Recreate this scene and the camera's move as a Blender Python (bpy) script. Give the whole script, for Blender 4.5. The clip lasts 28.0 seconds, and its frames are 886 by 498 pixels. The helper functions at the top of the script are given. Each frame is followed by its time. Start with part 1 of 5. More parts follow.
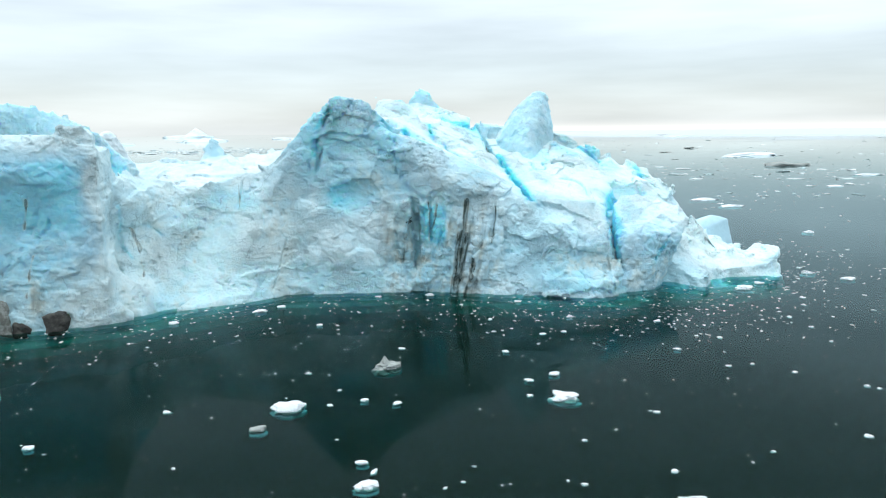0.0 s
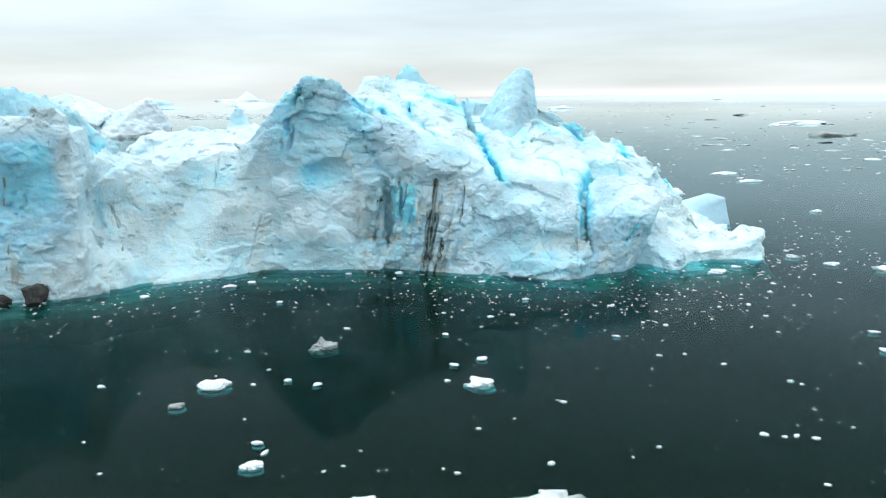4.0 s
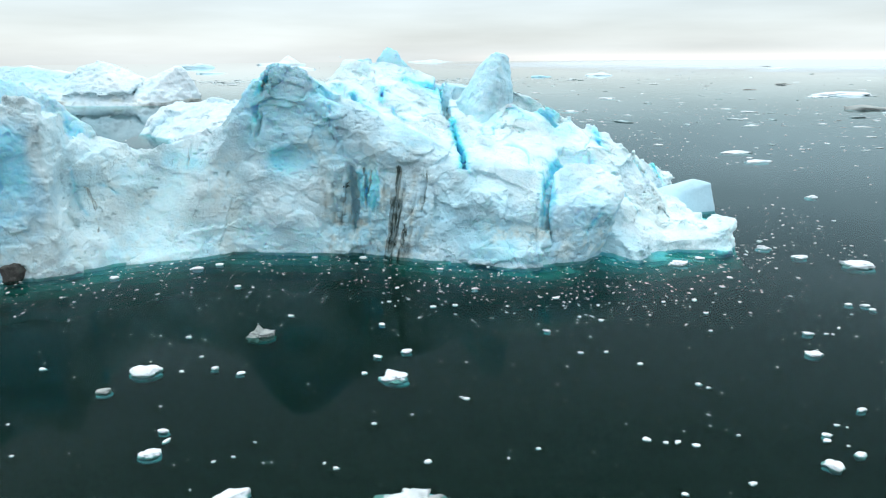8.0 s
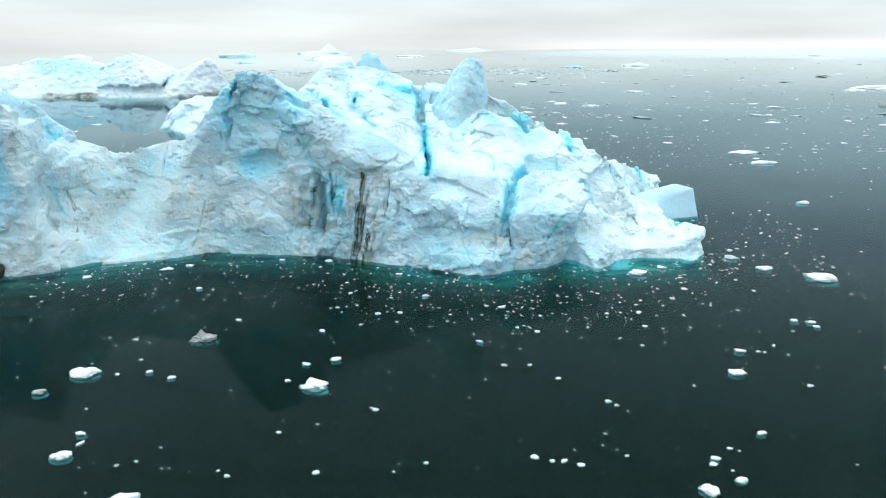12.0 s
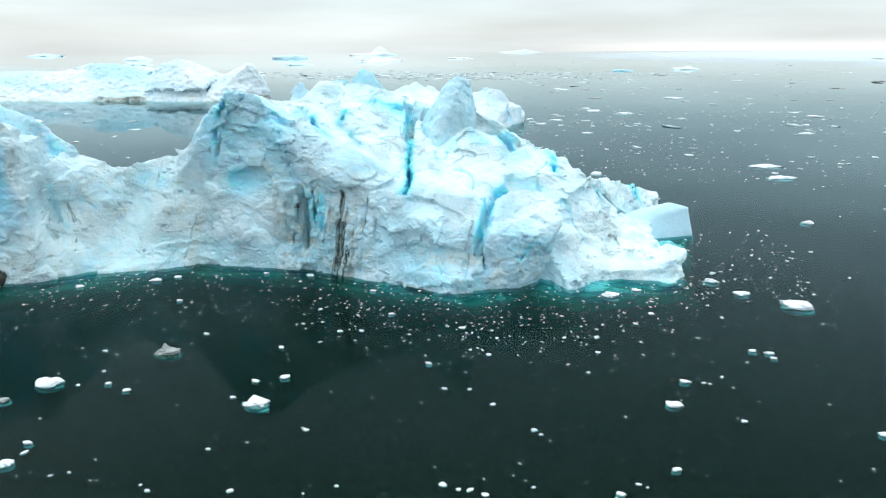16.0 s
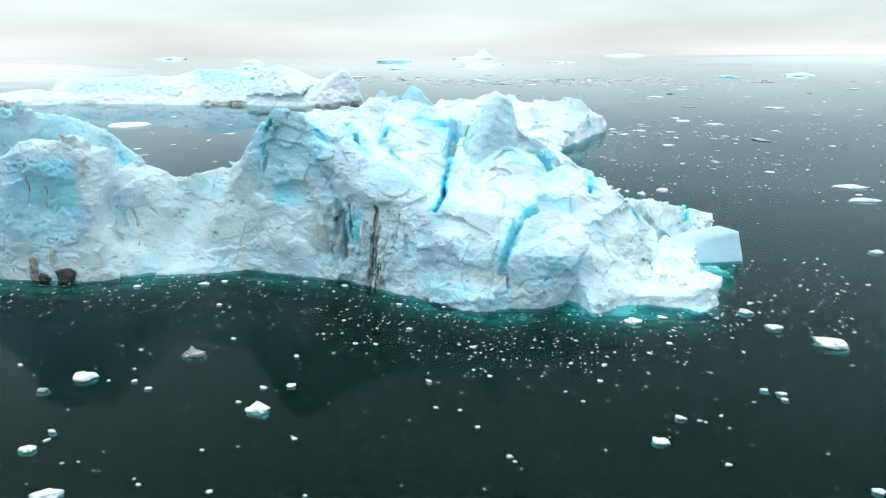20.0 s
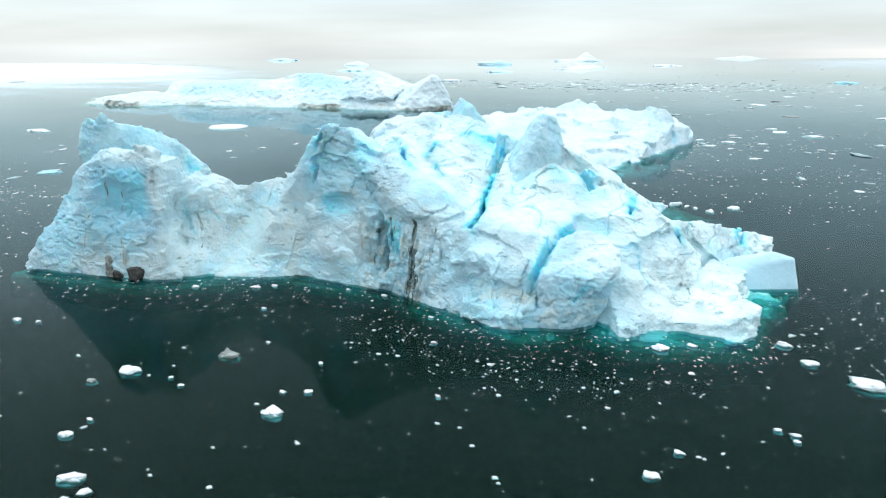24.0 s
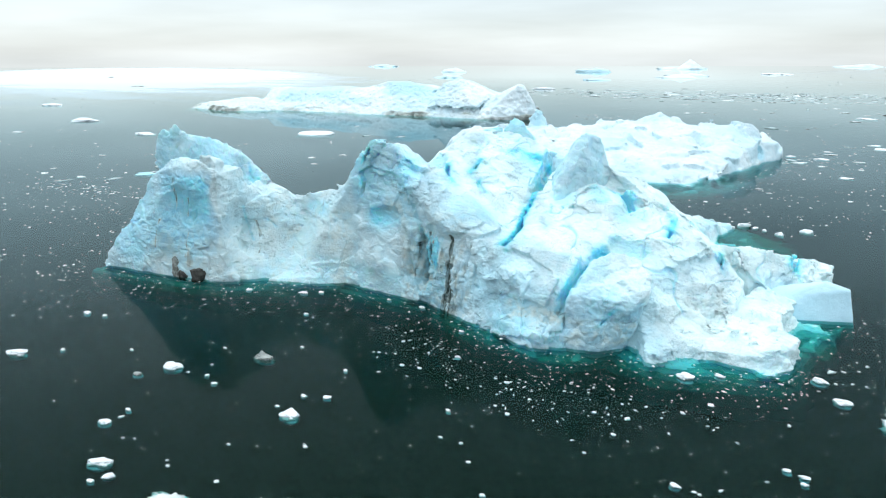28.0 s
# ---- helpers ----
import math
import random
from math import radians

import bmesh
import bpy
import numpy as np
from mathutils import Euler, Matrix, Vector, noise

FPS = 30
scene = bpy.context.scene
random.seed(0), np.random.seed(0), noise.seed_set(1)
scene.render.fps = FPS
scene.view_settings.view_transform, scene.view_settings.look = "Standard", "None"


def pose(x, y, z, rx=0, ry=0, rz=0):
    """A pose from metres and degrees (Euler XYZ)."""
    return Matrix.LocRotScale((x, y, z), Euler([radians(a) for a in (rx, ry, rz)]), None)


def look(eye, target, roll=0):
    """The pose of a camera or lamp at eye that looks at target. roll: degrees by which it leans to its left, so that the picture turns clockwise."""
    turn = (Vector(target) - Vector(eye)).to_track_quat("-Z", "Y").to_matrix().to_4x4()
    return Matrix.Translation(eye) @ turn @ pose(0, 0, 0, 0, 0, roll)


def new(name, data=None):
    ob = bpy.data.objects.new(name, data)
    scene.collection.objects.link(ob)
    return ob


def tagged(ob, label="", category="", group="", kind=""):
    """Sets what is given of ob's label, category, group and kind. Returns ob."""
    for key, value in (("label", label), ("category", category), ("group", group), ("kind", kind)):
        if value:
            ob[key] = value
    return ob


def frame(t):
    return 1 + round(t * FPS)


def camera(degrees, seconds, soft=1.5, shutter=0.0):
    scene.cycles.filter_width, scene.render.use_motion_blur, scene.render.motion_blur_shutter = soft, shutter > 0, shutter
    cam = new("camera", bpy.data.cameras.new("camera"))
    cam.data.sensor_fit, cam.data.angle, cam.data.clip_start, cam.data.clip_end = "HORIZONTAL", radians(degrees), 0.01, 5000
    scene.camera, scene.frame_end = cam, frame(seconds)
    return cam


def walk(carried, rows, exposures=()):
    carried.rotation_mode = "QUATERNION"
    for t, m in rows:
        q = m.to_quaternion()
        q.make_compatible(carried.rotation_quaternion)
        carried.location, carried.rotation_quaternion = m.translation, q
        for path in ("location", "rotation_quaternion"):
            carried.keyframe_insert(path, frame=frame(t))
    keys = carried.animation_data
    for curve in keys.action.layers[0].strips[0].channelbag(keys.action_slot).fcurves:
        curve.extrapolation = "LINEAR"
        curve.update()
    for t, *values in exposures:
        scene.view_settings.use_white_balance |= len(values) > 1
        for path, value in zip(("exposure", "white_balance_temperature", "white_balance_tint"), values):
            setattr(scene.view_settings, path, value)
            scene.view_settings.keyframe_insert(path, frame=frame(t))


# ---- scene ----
cam = camera(64.9, 28.0, soft=1.15)
PATH = [
    (0, (-3.025, -0.166, 25.442), (-2.928, 1.803, 25.102), -0.7),
    (0.5, (-1.576, -0.23, 25.674), (-1.495, 1.737, 25.32), -0.5),
    (1, (-0.19, -0.402, 25.912), (-0.126, 1.564, 25.55), -0.7),
    (1.5, (1.475, -0.542, 26.202), (1.521, 1.421, 25.826), -0.5),
    (2, (3.106, -0.714, 26.501), (3.134, 1.248, 26.113), -0.6),
    (2.5, (4.664, -0.858, 26.791), (4.675, 1.101, 26.391), -0.6),
    (3, (6.179, -0.987, 27.063), (6.172, 0.97, 26.651), -0.6),
    (3.5, (7.868, -1.079, 27.334), (7.841, 0.875, 26.91), -0.6),
    (5.5, (14.087, -1.412, 29.335), (13.998, 0.527, 28.854), -0.4),
    (6, (15.672, -1.436, 29.7), (15.57, 0.5, 29.207), -0.2),
    (6.5, (17.178, -1.534, 30.078), (17.062, 0.398, 29.577), -0.3),
    (7, (18.753, -1.59, 30.498), (18.622, 0.339, 29.986), -0.3),
    (7.5, (20.41, -1.528, 30.89), (20.266, 0.397, 30.367), -0.3),
    (8, (21.892, -1.66, 31.307), (21.732, 0.261, 30.775), -0.4),
    (8.5, (23.368, -1.762, 31.709), (23.194, 0.155, 31.167), -0.3),
    (9, (25.037, -1.732, 32.117), (24.849, 0.181, 31.566), -0.4),
    (9.5, (26.821, -1.661, 32.547), (26.619, 0.247, 31.983), -0.3),
    (10, (28.44, -1.664, 32.974), (28.223, 0.241, 32.405), -0.3),
    (10.5, (29.814, -1.618, 33.349), (29.584, 0.285, 32.78), -0.4),
    (11, (31.358, -1.539, 33.691), (31.113, 0.363, 33.124), -0.5),
    (11.5, (32.902, -1.37, 33.999), (32.646, 0.531, 33.433), -0.3),
    (12, (34.29, -1.289, 34.265), (34.02, 0.611, 33.703), -0.4),
    (12.5, (35.696, -1.191, 34.553), (35.411, 0.707, 33.991), -0.3),
    (14.5, (41.808, -0.626, 36.454), (41.461, 1.261, 35.889), -0.2),
    (15, (43.185, -0.472, 36.756), (42.821, 1.412, 36.193), -0.3),
    (15.5, (44.682, -0.317, 37.057), (44.299, 1.564, 36.495), -0.2),
    (16, (46.147, -0.209, 37.334), (45.739, 1.667, 36.776), -0.4),
    (16.5, (47.641, -0.036, 37.695), (47.207, 1.835, 37.137), -0.3),
    (17, (49.354, 0.135, 38.053), (48.886, 1.998, 37.499), -0.4),
    (17.5, (50.812, 0.411, 38.462), (50.309, 2.266, 37.906), -0.3),
    (18, (52.228, 0.592, 38.808), (51.69, 2.437, 38.256), -0.4),
    (18.5, (53.451, 0.802, 39.166), (52.88, 2.637, 38.613), -0.3),
    (19, (54.814, 1.053, 39.475), (54.212, 2.879, 38.924), -0.4),
    (19.5, (56.261, 1.345, 39.849), (55.619, 3.157, 39.298), -0.3),
    (20, (57.618, 1.556, 40.182), (56.942, 3.357, 39.633), -0.4),
    (20.5, (58.934, 1.836, 40.517), (58.226, 3.624, 39.968), -0.4),
    (21, (60.321, 2.098, 40.816), (59.577, 3.873, 40.272), -0.4),
    (21.5, (61.656, 2.399, 41.115), (60.878, 4.159, 40.571), -0.3),
    (23.5, (66.646, 3.854, 42.727), (65.748, 5.556, 42.183), -0.2),
    (24, (67.877, 4.247, 43.083), (66.951, 5.934, 42.54), -0.3),
    (24.5, (69.138, 4.708, 43.384), (68.184, 6.38, 42.842), -0.3),
    (25, (70.582, 5.249, 43.739), (69.594, 6.901, 43.198), -0.3),
    (25.5, (71.801, 5.634, 44.089), (70.782, 7.269, 43.552), -0.2),
    (26, (72.825, 5.949, 44.442), (71.783, 7.569, 43.905), -0.2),
    (26.5, (73.861, 6.256, 44.737), (72.794, 7.861, 44.202), -0.1),
    (27, (74.99, 6.73, 44.973), (73.896, 8.318, 44.44), -0.1),
    (27.5, (76.227, 7.249, 45.168), (75.104, 8.817, 44.64), -0.0),
    (28, (77.486, 7.836, 45.404), (76.335, 9.384, 44.878), -0.1),
]
walk(cam, [(t, look(eye, target, roll)) for t, eye, target, roll in PATH])


# ---------------------------------------------------------------- sky and light
world = bpy.data.worlds.new("overcast")
scene.world = world
world.use_nodes = True
wt = world.node_tree
wt.nodes.clear()


def wnode(kind, **sets):
    n = wt.nodes.new(kind)
    for k, v in sets.items():
        n.inputs[k].default_value = v
    return n


def wmath(op, a, b=0.0, clamp=False):
    n = wt.nodes.new("ShaderNodeMath")
    n.operation, n.use_clamp = op, clamp
    for i, v in enumerate((a, b)):
        if isinstance(v, (int, float)):
            n.inputs[i].default_value = v
        else:
            wt.links.new(v, n.inputs[i])
    return n.outputs[0]


def wmix(fac, a, b):
    n = wt.nodes.new("ShaderNodeMix")
    n.data_type = "RGBA"
    for s, v in ((n.inputs[0], fac), (n.inputs[6], a), (n.inputs[7], b)):
        if isinstance(v, (int, float, tuple)):
            s.default_value = v
        else:
            wt.links.new(v, s)
    return n.outputs[2]


GLOW_AZ, SUN_AZ, SUN_EL = radians(-58), radians(-58), radians(78)      # azimuth from +y towards +x
coord = wt.nodes.new("ShaderNodeTexCoord")
split = wt.nodes.new("ShaderNodeSeparateXYZ")
wt.links.new(coord.outputs["Generated"], split.inputs[0])
ramp = wt.nodes.new("ShaderNodeValToRGB")
cr = ramp.color_ramp
SKY = [(0.0, 0.70, 0.77, 0.805), (0.03, 0.65, 0.72, 0.76), (0.08, 0.62, 0.70, 0.74), (0.15, 0.79, 0.87, 0.90),
       (0.25, 0.92, 1.01, 1.04), (0.42, 0.79, 0.91, 0.96), (0.65, 1.02, 1.16, 1.22), (1.0, 1.58, 1.78, 1.86)]
cr.elements[0].position, cr.elements[1].position = 0.0, 1.0
for pos, r, g, b in SKY[1:-1]:
    cr.elements.new(pos)
for e, (pos, r, g, b) in zip(cr.elements, SKY):
    e.position, e.color = pos, (r, g, b, 1)
wt.links.new(wmath("MAXIMUM", split.outputs[2], 0.0), ramp.inputs[0])
# cloud streaks: layers seen edge on, so they are drawn out along the horizon
stretch = wt.nodes.new("ShaderNodeMapping")
stretch.inputs["Scale"].default_value = (1.6, 1.6, 13.0)
wt.links.new(coord.outputs["Generated"], stretch.inputs[0])
cloud = wnode("ShaderNodeTexNoise", Scale=1.7, Detail=5.0, Roughness=0.5)
wt.links.new(stretch.outputs[0], cloud.inputs[0])
tone = wmath("ADD", wmath("MULTIPLY", cloud.outputs[0], 0.80), 0.60)
toned = wt.nodes.new("ShaderNodeVectorMath")
toned.operation = "SCALE"
wt.links.new(ramp.outputs[0], toned.inputs[0])
wt.links.new(tone, toned.inputs["Scale"])
# the low fog bank over the open sea
low = wmath("SUBTRACT", 1.0, wmath("MULTIPLY", split.outputs[2], 75.0), True)
side = wmath("MULTIPLY", wmath("ADD", split.outputs[0], 0.12), 5.0, True)
fog = wmath("MULTIPLY", wmath("MULTIPLY", low, low), side)
sky_a = wmix(wmath("MULTIPLY", fog, 0.9), toned.outputs[0], (1.02, 1.03, 1.03, 1))
# thinner, brighter cloud towards the sun
to_sun = Vector((math.sin(GLOW_AZ) * math.cos(0.42), math.cos(GLOW_AZ) * math.cos(0.42), math.sin(0.42)))
dot = wt.nodes.new("ShaderNodeVectorMath")
dot.operation = "DOT_PRODUCT"
wt.links.new(coord.outputs["Generated"], dot.inputs[0])
dot.inputs[1].default_value = to_sun
glare = wmath("POWER", wmath("MAXIMUM", dot.outputs["Value"], 0.0), 22.0)
sky_b = wmix(wmath("MULTIPLY", glare, 0.24), sky_a, (2.15, 2.1, 2.0, 1))
nishita = wt.nodes.new("ShaderNodeTexSky")
nishita.sky_type, nishita.sun_disc = "NISHITA", False
nishita.sun_elevation, nishita.sun_rotation = SUN_EL, SUN_AZ
blue = wnode("ShaderNodeBackground", Strength=0.05)
wt.links.new(nishita.outputs[0], blue.inputs[0])
grey = wnode("ShaderNodeBackground", Strength=0.9)
wt.links.new(sky_b, grey.inputs[0])
both = wt.nodes.new("ShaderNodeAddShader")
wt.links.new(blue.outputs[0], both.inputs[0])
wt.links.new(grey.outputs[0], both.inputs[1])
wout = wt.nodes.new("ShaderNodeOutputWorld")
wt.links.new(both.outputs[0], wout.inputs[0])

sun = new("sun", bpy.data.lights.new("sun", "SUN"))
sun.data.energy, sun.data.angle, sun.data.color = 0.8, radians(60), (1.0, 0.98, 0.95)
sun.matrix_world = look((0, 0, 300), Vector((0, 0, 300)) - Vector((math.sin(SUN_AZ) * math.cos(SUN_EL), math.cos(SUN_AZ) * math.cos(SUN_EL), math.sin(SUN_EL))))


# ---------------------------------------------------------------- materials
class Mat:
    """A node material with short helpers."""

    def __init__(self, name):
        self.m = bpy.data.materials.new(name)
        self.m.use_nodes = True
        self.t = self.m.node_tree
        self.t.nodes.clear()
        self.out = self.t.nodes.new("ShaderNodeOutputMaterial")
        self.pos = self.t.nodes.new("ShaderNodeTexCoord").outputs["Object"]

    def put(self, sock, v):
        if isinstance(v, (int, float, tuple)):
            sock.default_value = v
        else:
            self.t.links.new(v, sock)

    def node(self, kind, **ins):
        n = self.t.nodes.new(kind)
        for k, v in ins.items():
            self.put(n.inputs[k.replace("_", " ")], v)
        return n

    def math(self, op, a, b=0.0, clamp=False):
        n = self.t.nodes.new("ShaderNodeMath")
        n.operation, n.use_clamp = op, clamp
        self.put(n.inputs[0], a), self.put(n.inputs[1], b)
        return n.outputs[0]

    def mix(self, fac, a, b):
        n = self.t.nodes.new("ShaderNodeMix")
        n.data_type = "RGBA"
        self.put(n.inputs[0], fac), self.put(n.inputs[6], a), self.put(n.inputs[7], b)
        return n.outputs[2]

    def noise(self, scale, detail=4.0, rough=0.55, stretch=None, warp=0.0):
        v = self.pos
        if stretch:
            mp = self.t.nodes.new("ShaderNodeMapping")
            mp.inputs["Scale"].default_value = stretch
            self.t.links.new(v, mp.inputs[0])
            v = mp.outputs[0]
        n = self.node("ShaderNodeTexNoise", Vector=v, Scale=scale, Detail=detail, Roughness=rough, Distortion=warp)
        return n.outputs[0]

    def span(self, v, lo, hi):
        n = self.t.nodes.new("ShaderNodeMapRange")
        n.interpolation_type = "SMOOTHSTEP"
        self.put(n.inputs[0], v)
        n.inputs[1].default_value, n.inputs[2].default_value = lo, hi
        return n.outputs[0]

    def attr(self, name):
        n = self.t.nodes.new("ShaderNodeAttribute")
        n.attribute_name = name
        return n.outputs["Fac"]

    def bump(self, h, strength, dist, onto=None):
        n = self.node("ShaderNodeBump", Height=h, Strength=strength, Distance=dist)
        if onto is not None:
            self.t.links.new(onto, n.inputs["Normal"])
        return n.outputs[0]

    def done(self, shader):
        self.t.links.new(shader, self.out.inputs[0])
        return self.m


def ice_material(name, snow, firn, dense, grime, grain=1.0, silt=(0.68, 0.74, 0.68, 1), relief=None):
    """Glacier ice: snowy crust, bluer bare ice in broad patches, dense blue ice where freshly split, silt and dark sediment."""
    k = Mat(name)
    relief = relief or grain
    broad = k.noise(0.10 / grain, 3.0, 0.55, warp=0.6)
    mid = k.noise(0.7 / grain, 5.0, 0.65, warp=0.4)
    fine = k.noise(3.2 / grain, 6.0, 0.68)
    crust = k.node("ShaderNodeTexVoronoi", Vector=k.pos, Scale=1.6 / grain, Randomness=1.0)
    layers = k.noise(1.1 / grain, 5.0, 0.6, stretch=(0.6, 0.6, 1.9), warp=0.5)
    base = k.mix(k.math("MULTIPLY", k.span(broad, 0.40, 0.66), 0.8), snow, firn)
    base = k.mix(k.math("MULTIPLY", k.span(layers, 0.52, 0.74), 0.30), base, firn)
    wob = k.node("ShaderNodeTexNoise", Vector=k.pos, Scale=0.8 / grain, Detail=5.0)
    moved = k.t.nodes.new("ShaderNodeVectorMath")
    moved.operation = "ADD"
    k.put(moved.inputs[0], k.pos), k.put(moved.inputs[1], wob.outputs["Color"])
    flake = k.node("ShaderNodeTexVoronoi", Vector=moved.outputs[0], Scale=0.85 / grain, Randomness=1.0)
    base = k.mix(k.math("MULTIPLY", k.span(flake.outputs["Color"], 0.45, 0.8), 0.2), base, firn)
    grit = k.noise(5.0 / grain, 5.0, 0.75)
    base = k.mix(k.math("MULTIPLY", k.span(grit, 0.48, 0.62), 0.36), base, tuple(0.9 * c for c in firn[:3]) + (1,))
    base = k.mix(k.math("MULTIPLY", k.attr("drift"), 0.9), base, tuple(min(0.95, 1.03 * c) for c in snow[:3]) + (1,))
    patchy = k.span(k.noise(0.55 / grain, 6.0, 0.62, warp=0.8), 0.25, 0.62)
    base = k.mix(k.math("MULTIPLY", k.attr("bare"), k.math("ADD", 0.45, k.math("MULTIPLY", patchy, 0.6)), True), base, (0.39, 0.65, 0.775, 1))
    blue_amount = k.math("MULTIPLY", k.attr("blue"), k.math("ADD", 0.6, k.math("MULTIPLY", mid, 0.8)), True)
    base = k.mix(blue_amount, base, dense)
    stain = k.attr("dirt")
    patch = k.span(k.noise(0.45 / grain, 4.0, 0.6), 0.35, 0.65)
    base = k.mix(k.math("MULTIPLY", k.math("MULTIPLY", stain, 1.5, True), patch), base, silt)
    specks = k.span(k.noise(2.0 / grain, 6.0, 0.78), 0.60, 0.68)
    at = k.node("ShaderNodeSeparateXYZ", Vector=k.pos).outputs
    slant = k.node("ShaderNodeCombineXYZ", X=k.math("MULTIPLY", k.math("SUBTRACT", at[0], k.math("MULTIPLY", at[2], 0.15)), 2.6), Y=at[1], Z=k.math("MULTIPLY", at[2], 0.22))
    drips = k.node("ShaderNodeTexNoise", Vector=slant.outputs[0], Scale=1.0 / grain, Detail=5.0, Roughness=0.6, Distortion=0.3).outputs[0]
    heavy = k.math("MULTIPLY", k.span(stain, 0.42, 1.0), 0.9)
    dark = k.math("MULTIPLY", heavy, k.math("ADD", k.math("ADD", 0.5, k.math("MULTIPLY", k.span(drips if grain == 1.0 else mid, 0.38, 0.62), 0.6)), k.math("MULTIPLY", specks, 0.5)), True)
    base = k.mix(dark, base, grime)
    sparse = k.math("MULTIPLY", specks, k.math("MULTIPLY", k.span(k.noise(0.07 / grain, 3.0, 0.5), 0.50, 0.68), 0.06 if grain == 1.0 else 0.05))
    base = k.mix(sparse, base, grime)
    split = k.node("ShaderNodeTexVoronoi", Scale=0.42 / grain, Randomness=1.0)
    split.feature = "DISTANCE_TO_EDGE"
    k.put(split.inputs["Vector"], moved.outputs[0])
    hair = k.math("SUBTRACT", 1.0, k.span(split.outputs["Distance"], 0.004, 0.022))
    hair = k.math("MULTIPLY", hair, k.span(k.noise(0.25 / grain, 4.0, 0.6), 0.54, 0.64))
    base = k.mix(k.math("MULTIPLY", hair, 0.5 if grain == 1.0 else 0.0), base, (0.16, 0.30, 0.34, 1))
    rugged = k.math("ADD", 0.4, k.span(k.noise(0.16 / grain, 3.0, 0.55), 0.42, 0.62))
    nrm = k.bump(mid, k.math("MULTIPLY", rugged, 0.14), 0.5 * relief)
    nrm = k.bump(crust.outputs["Distance"], k.math("MULTIPLY", rugged, 0.22), 0.28 * relief, nrm)
    nrm = k.bump(layers, k.math("MULTIPLY", rugged, 0.26), 0.5 * relief, nrm)
    nrm = k.bump(fine, k.math("MULTIPLY", rugged, 0.9), 0.34 * relief, nrm)
    rough = k.math("ADD", 0.45, k.math("MULTIPLY", fine, 0.4))
    p = k.node("ShaderNodeBsdfPrincipled", Base_Color=base, Roughness=rough, Normal=nrm, IOR=1.31)
    p.inputs["Specular IOR Level"].default_value = 0.35
    if grain == 1.0:
        k.put(p.inputs["Subsurface Weight"], k.math("MULTIPLY", k.math("MULTIPLY", k.attr("blue"), 0.85, True), k.math("SUBTRACT", 1.0, k.math("MULTIPLY", stain, 2.5, True))))
        p.inputs["Subsurface Radius"].default_value = (0.2, 1.3, 2.0)
        p.inputs["Subsurface Scale"].default_value = 1.0
    return k.done(p.outputs[0])


ICE = ice_material("glacier_ice", (0.775, 0.92, 0.945, 1), (0.53, 0.80, 0.885, 1), (0.20, 0.73, 0.89, 1), (0.066, 0.100, 0.088, 1))
ICE_SNOWY = ice_material("snowy_ice", (0.79, 0.875, 0.90, 1), (0.60, 0.80, 0.87, 1), (0.25, 0.66, 0.80, 1), (0.23, 0.22, 0.19, 1), 2.0, relief=1.0)
ICE_FAR = ice_material("weathered_ice", (0.84, 0.91, 0.93, 1), (0.64, 0.84, 0.90, 1), (0.30, 0.68, 0.80, 1), (0.17, 0.19, 0.17, 1), 5.0, relief=1.6)
ICE_SMALL = ice_material("floating_ice", (0.86, 0.89, 0.90, 1), (0.74, 0.84, 0.88, 1), (0.30, 0.70, 0.82, 1), (0.26, 0.25, 0.22, 1), 0.3)
ICE_GREY = ice_material("dirty_ice", (0.50, 0.53, 0.50, 1), (0.34, 0.37, 0.34, 1), (0.25, 0.4, 0.4, 1), (0.06, 0.065, 0.055, 1), 0.35, silt=(0.44, 0.48, 0.47, 1))
ICE_RUBBLE = ice_material("rubble_ice", (0.80, 0.83, 0.82, 1), (0.55, 0.62, 0.62, 1), (0.4, 0.6, 0.65, 1), (0.16, 0.17, 0.15, 1), 0.22, relief=0.5)
ICE_DARK = ice_material("sediment_ice", (0.15, 0.16, 0.15, 1), (0.07, 0.075, 0.07, 1), (0.2, 0.3, 0.3, 1), (0.03, 0.03, 0.028, 1), 0.5)
ICE_SMOOTH = ice_material("clear_blue_ice", (0.66, 0.87, 0.95, 1), (0.58, 0.82, 0.93, 1), (0.22, 0.66, 0.80, 1), (0.5, 0.6, 0.62, 1), 3.0, relief=0.3)


def rock_material(name, dark, pale):
    k = Mat(name)
    n1, n2 = k.noise(1.2, 6.0, 0.65), k.noise(6.0, 4.0, 0.6)
    base = k.mix(k.span(n1, 0.4, 0.65), dark, pale)
    p = k.node("ShaderNodeBsdfPrincipled", Base_Color=base, Roughness=0.75, Normal=k.bump(n2, 0.7, 0.15, k.bump(n1, 0.6, 0.4)))
    return k.done(p.outputs[0])


ROCK = rock_material("dark_rock", (0.045, 0.042, 0.038, 1), (0.11, 0.105, 0.09, 1))
ROCK_PALE = rock_material("weathered_rock", (0.16, 0.16, 0.14, 1), (0.44, 0.46, 0.43, 1))


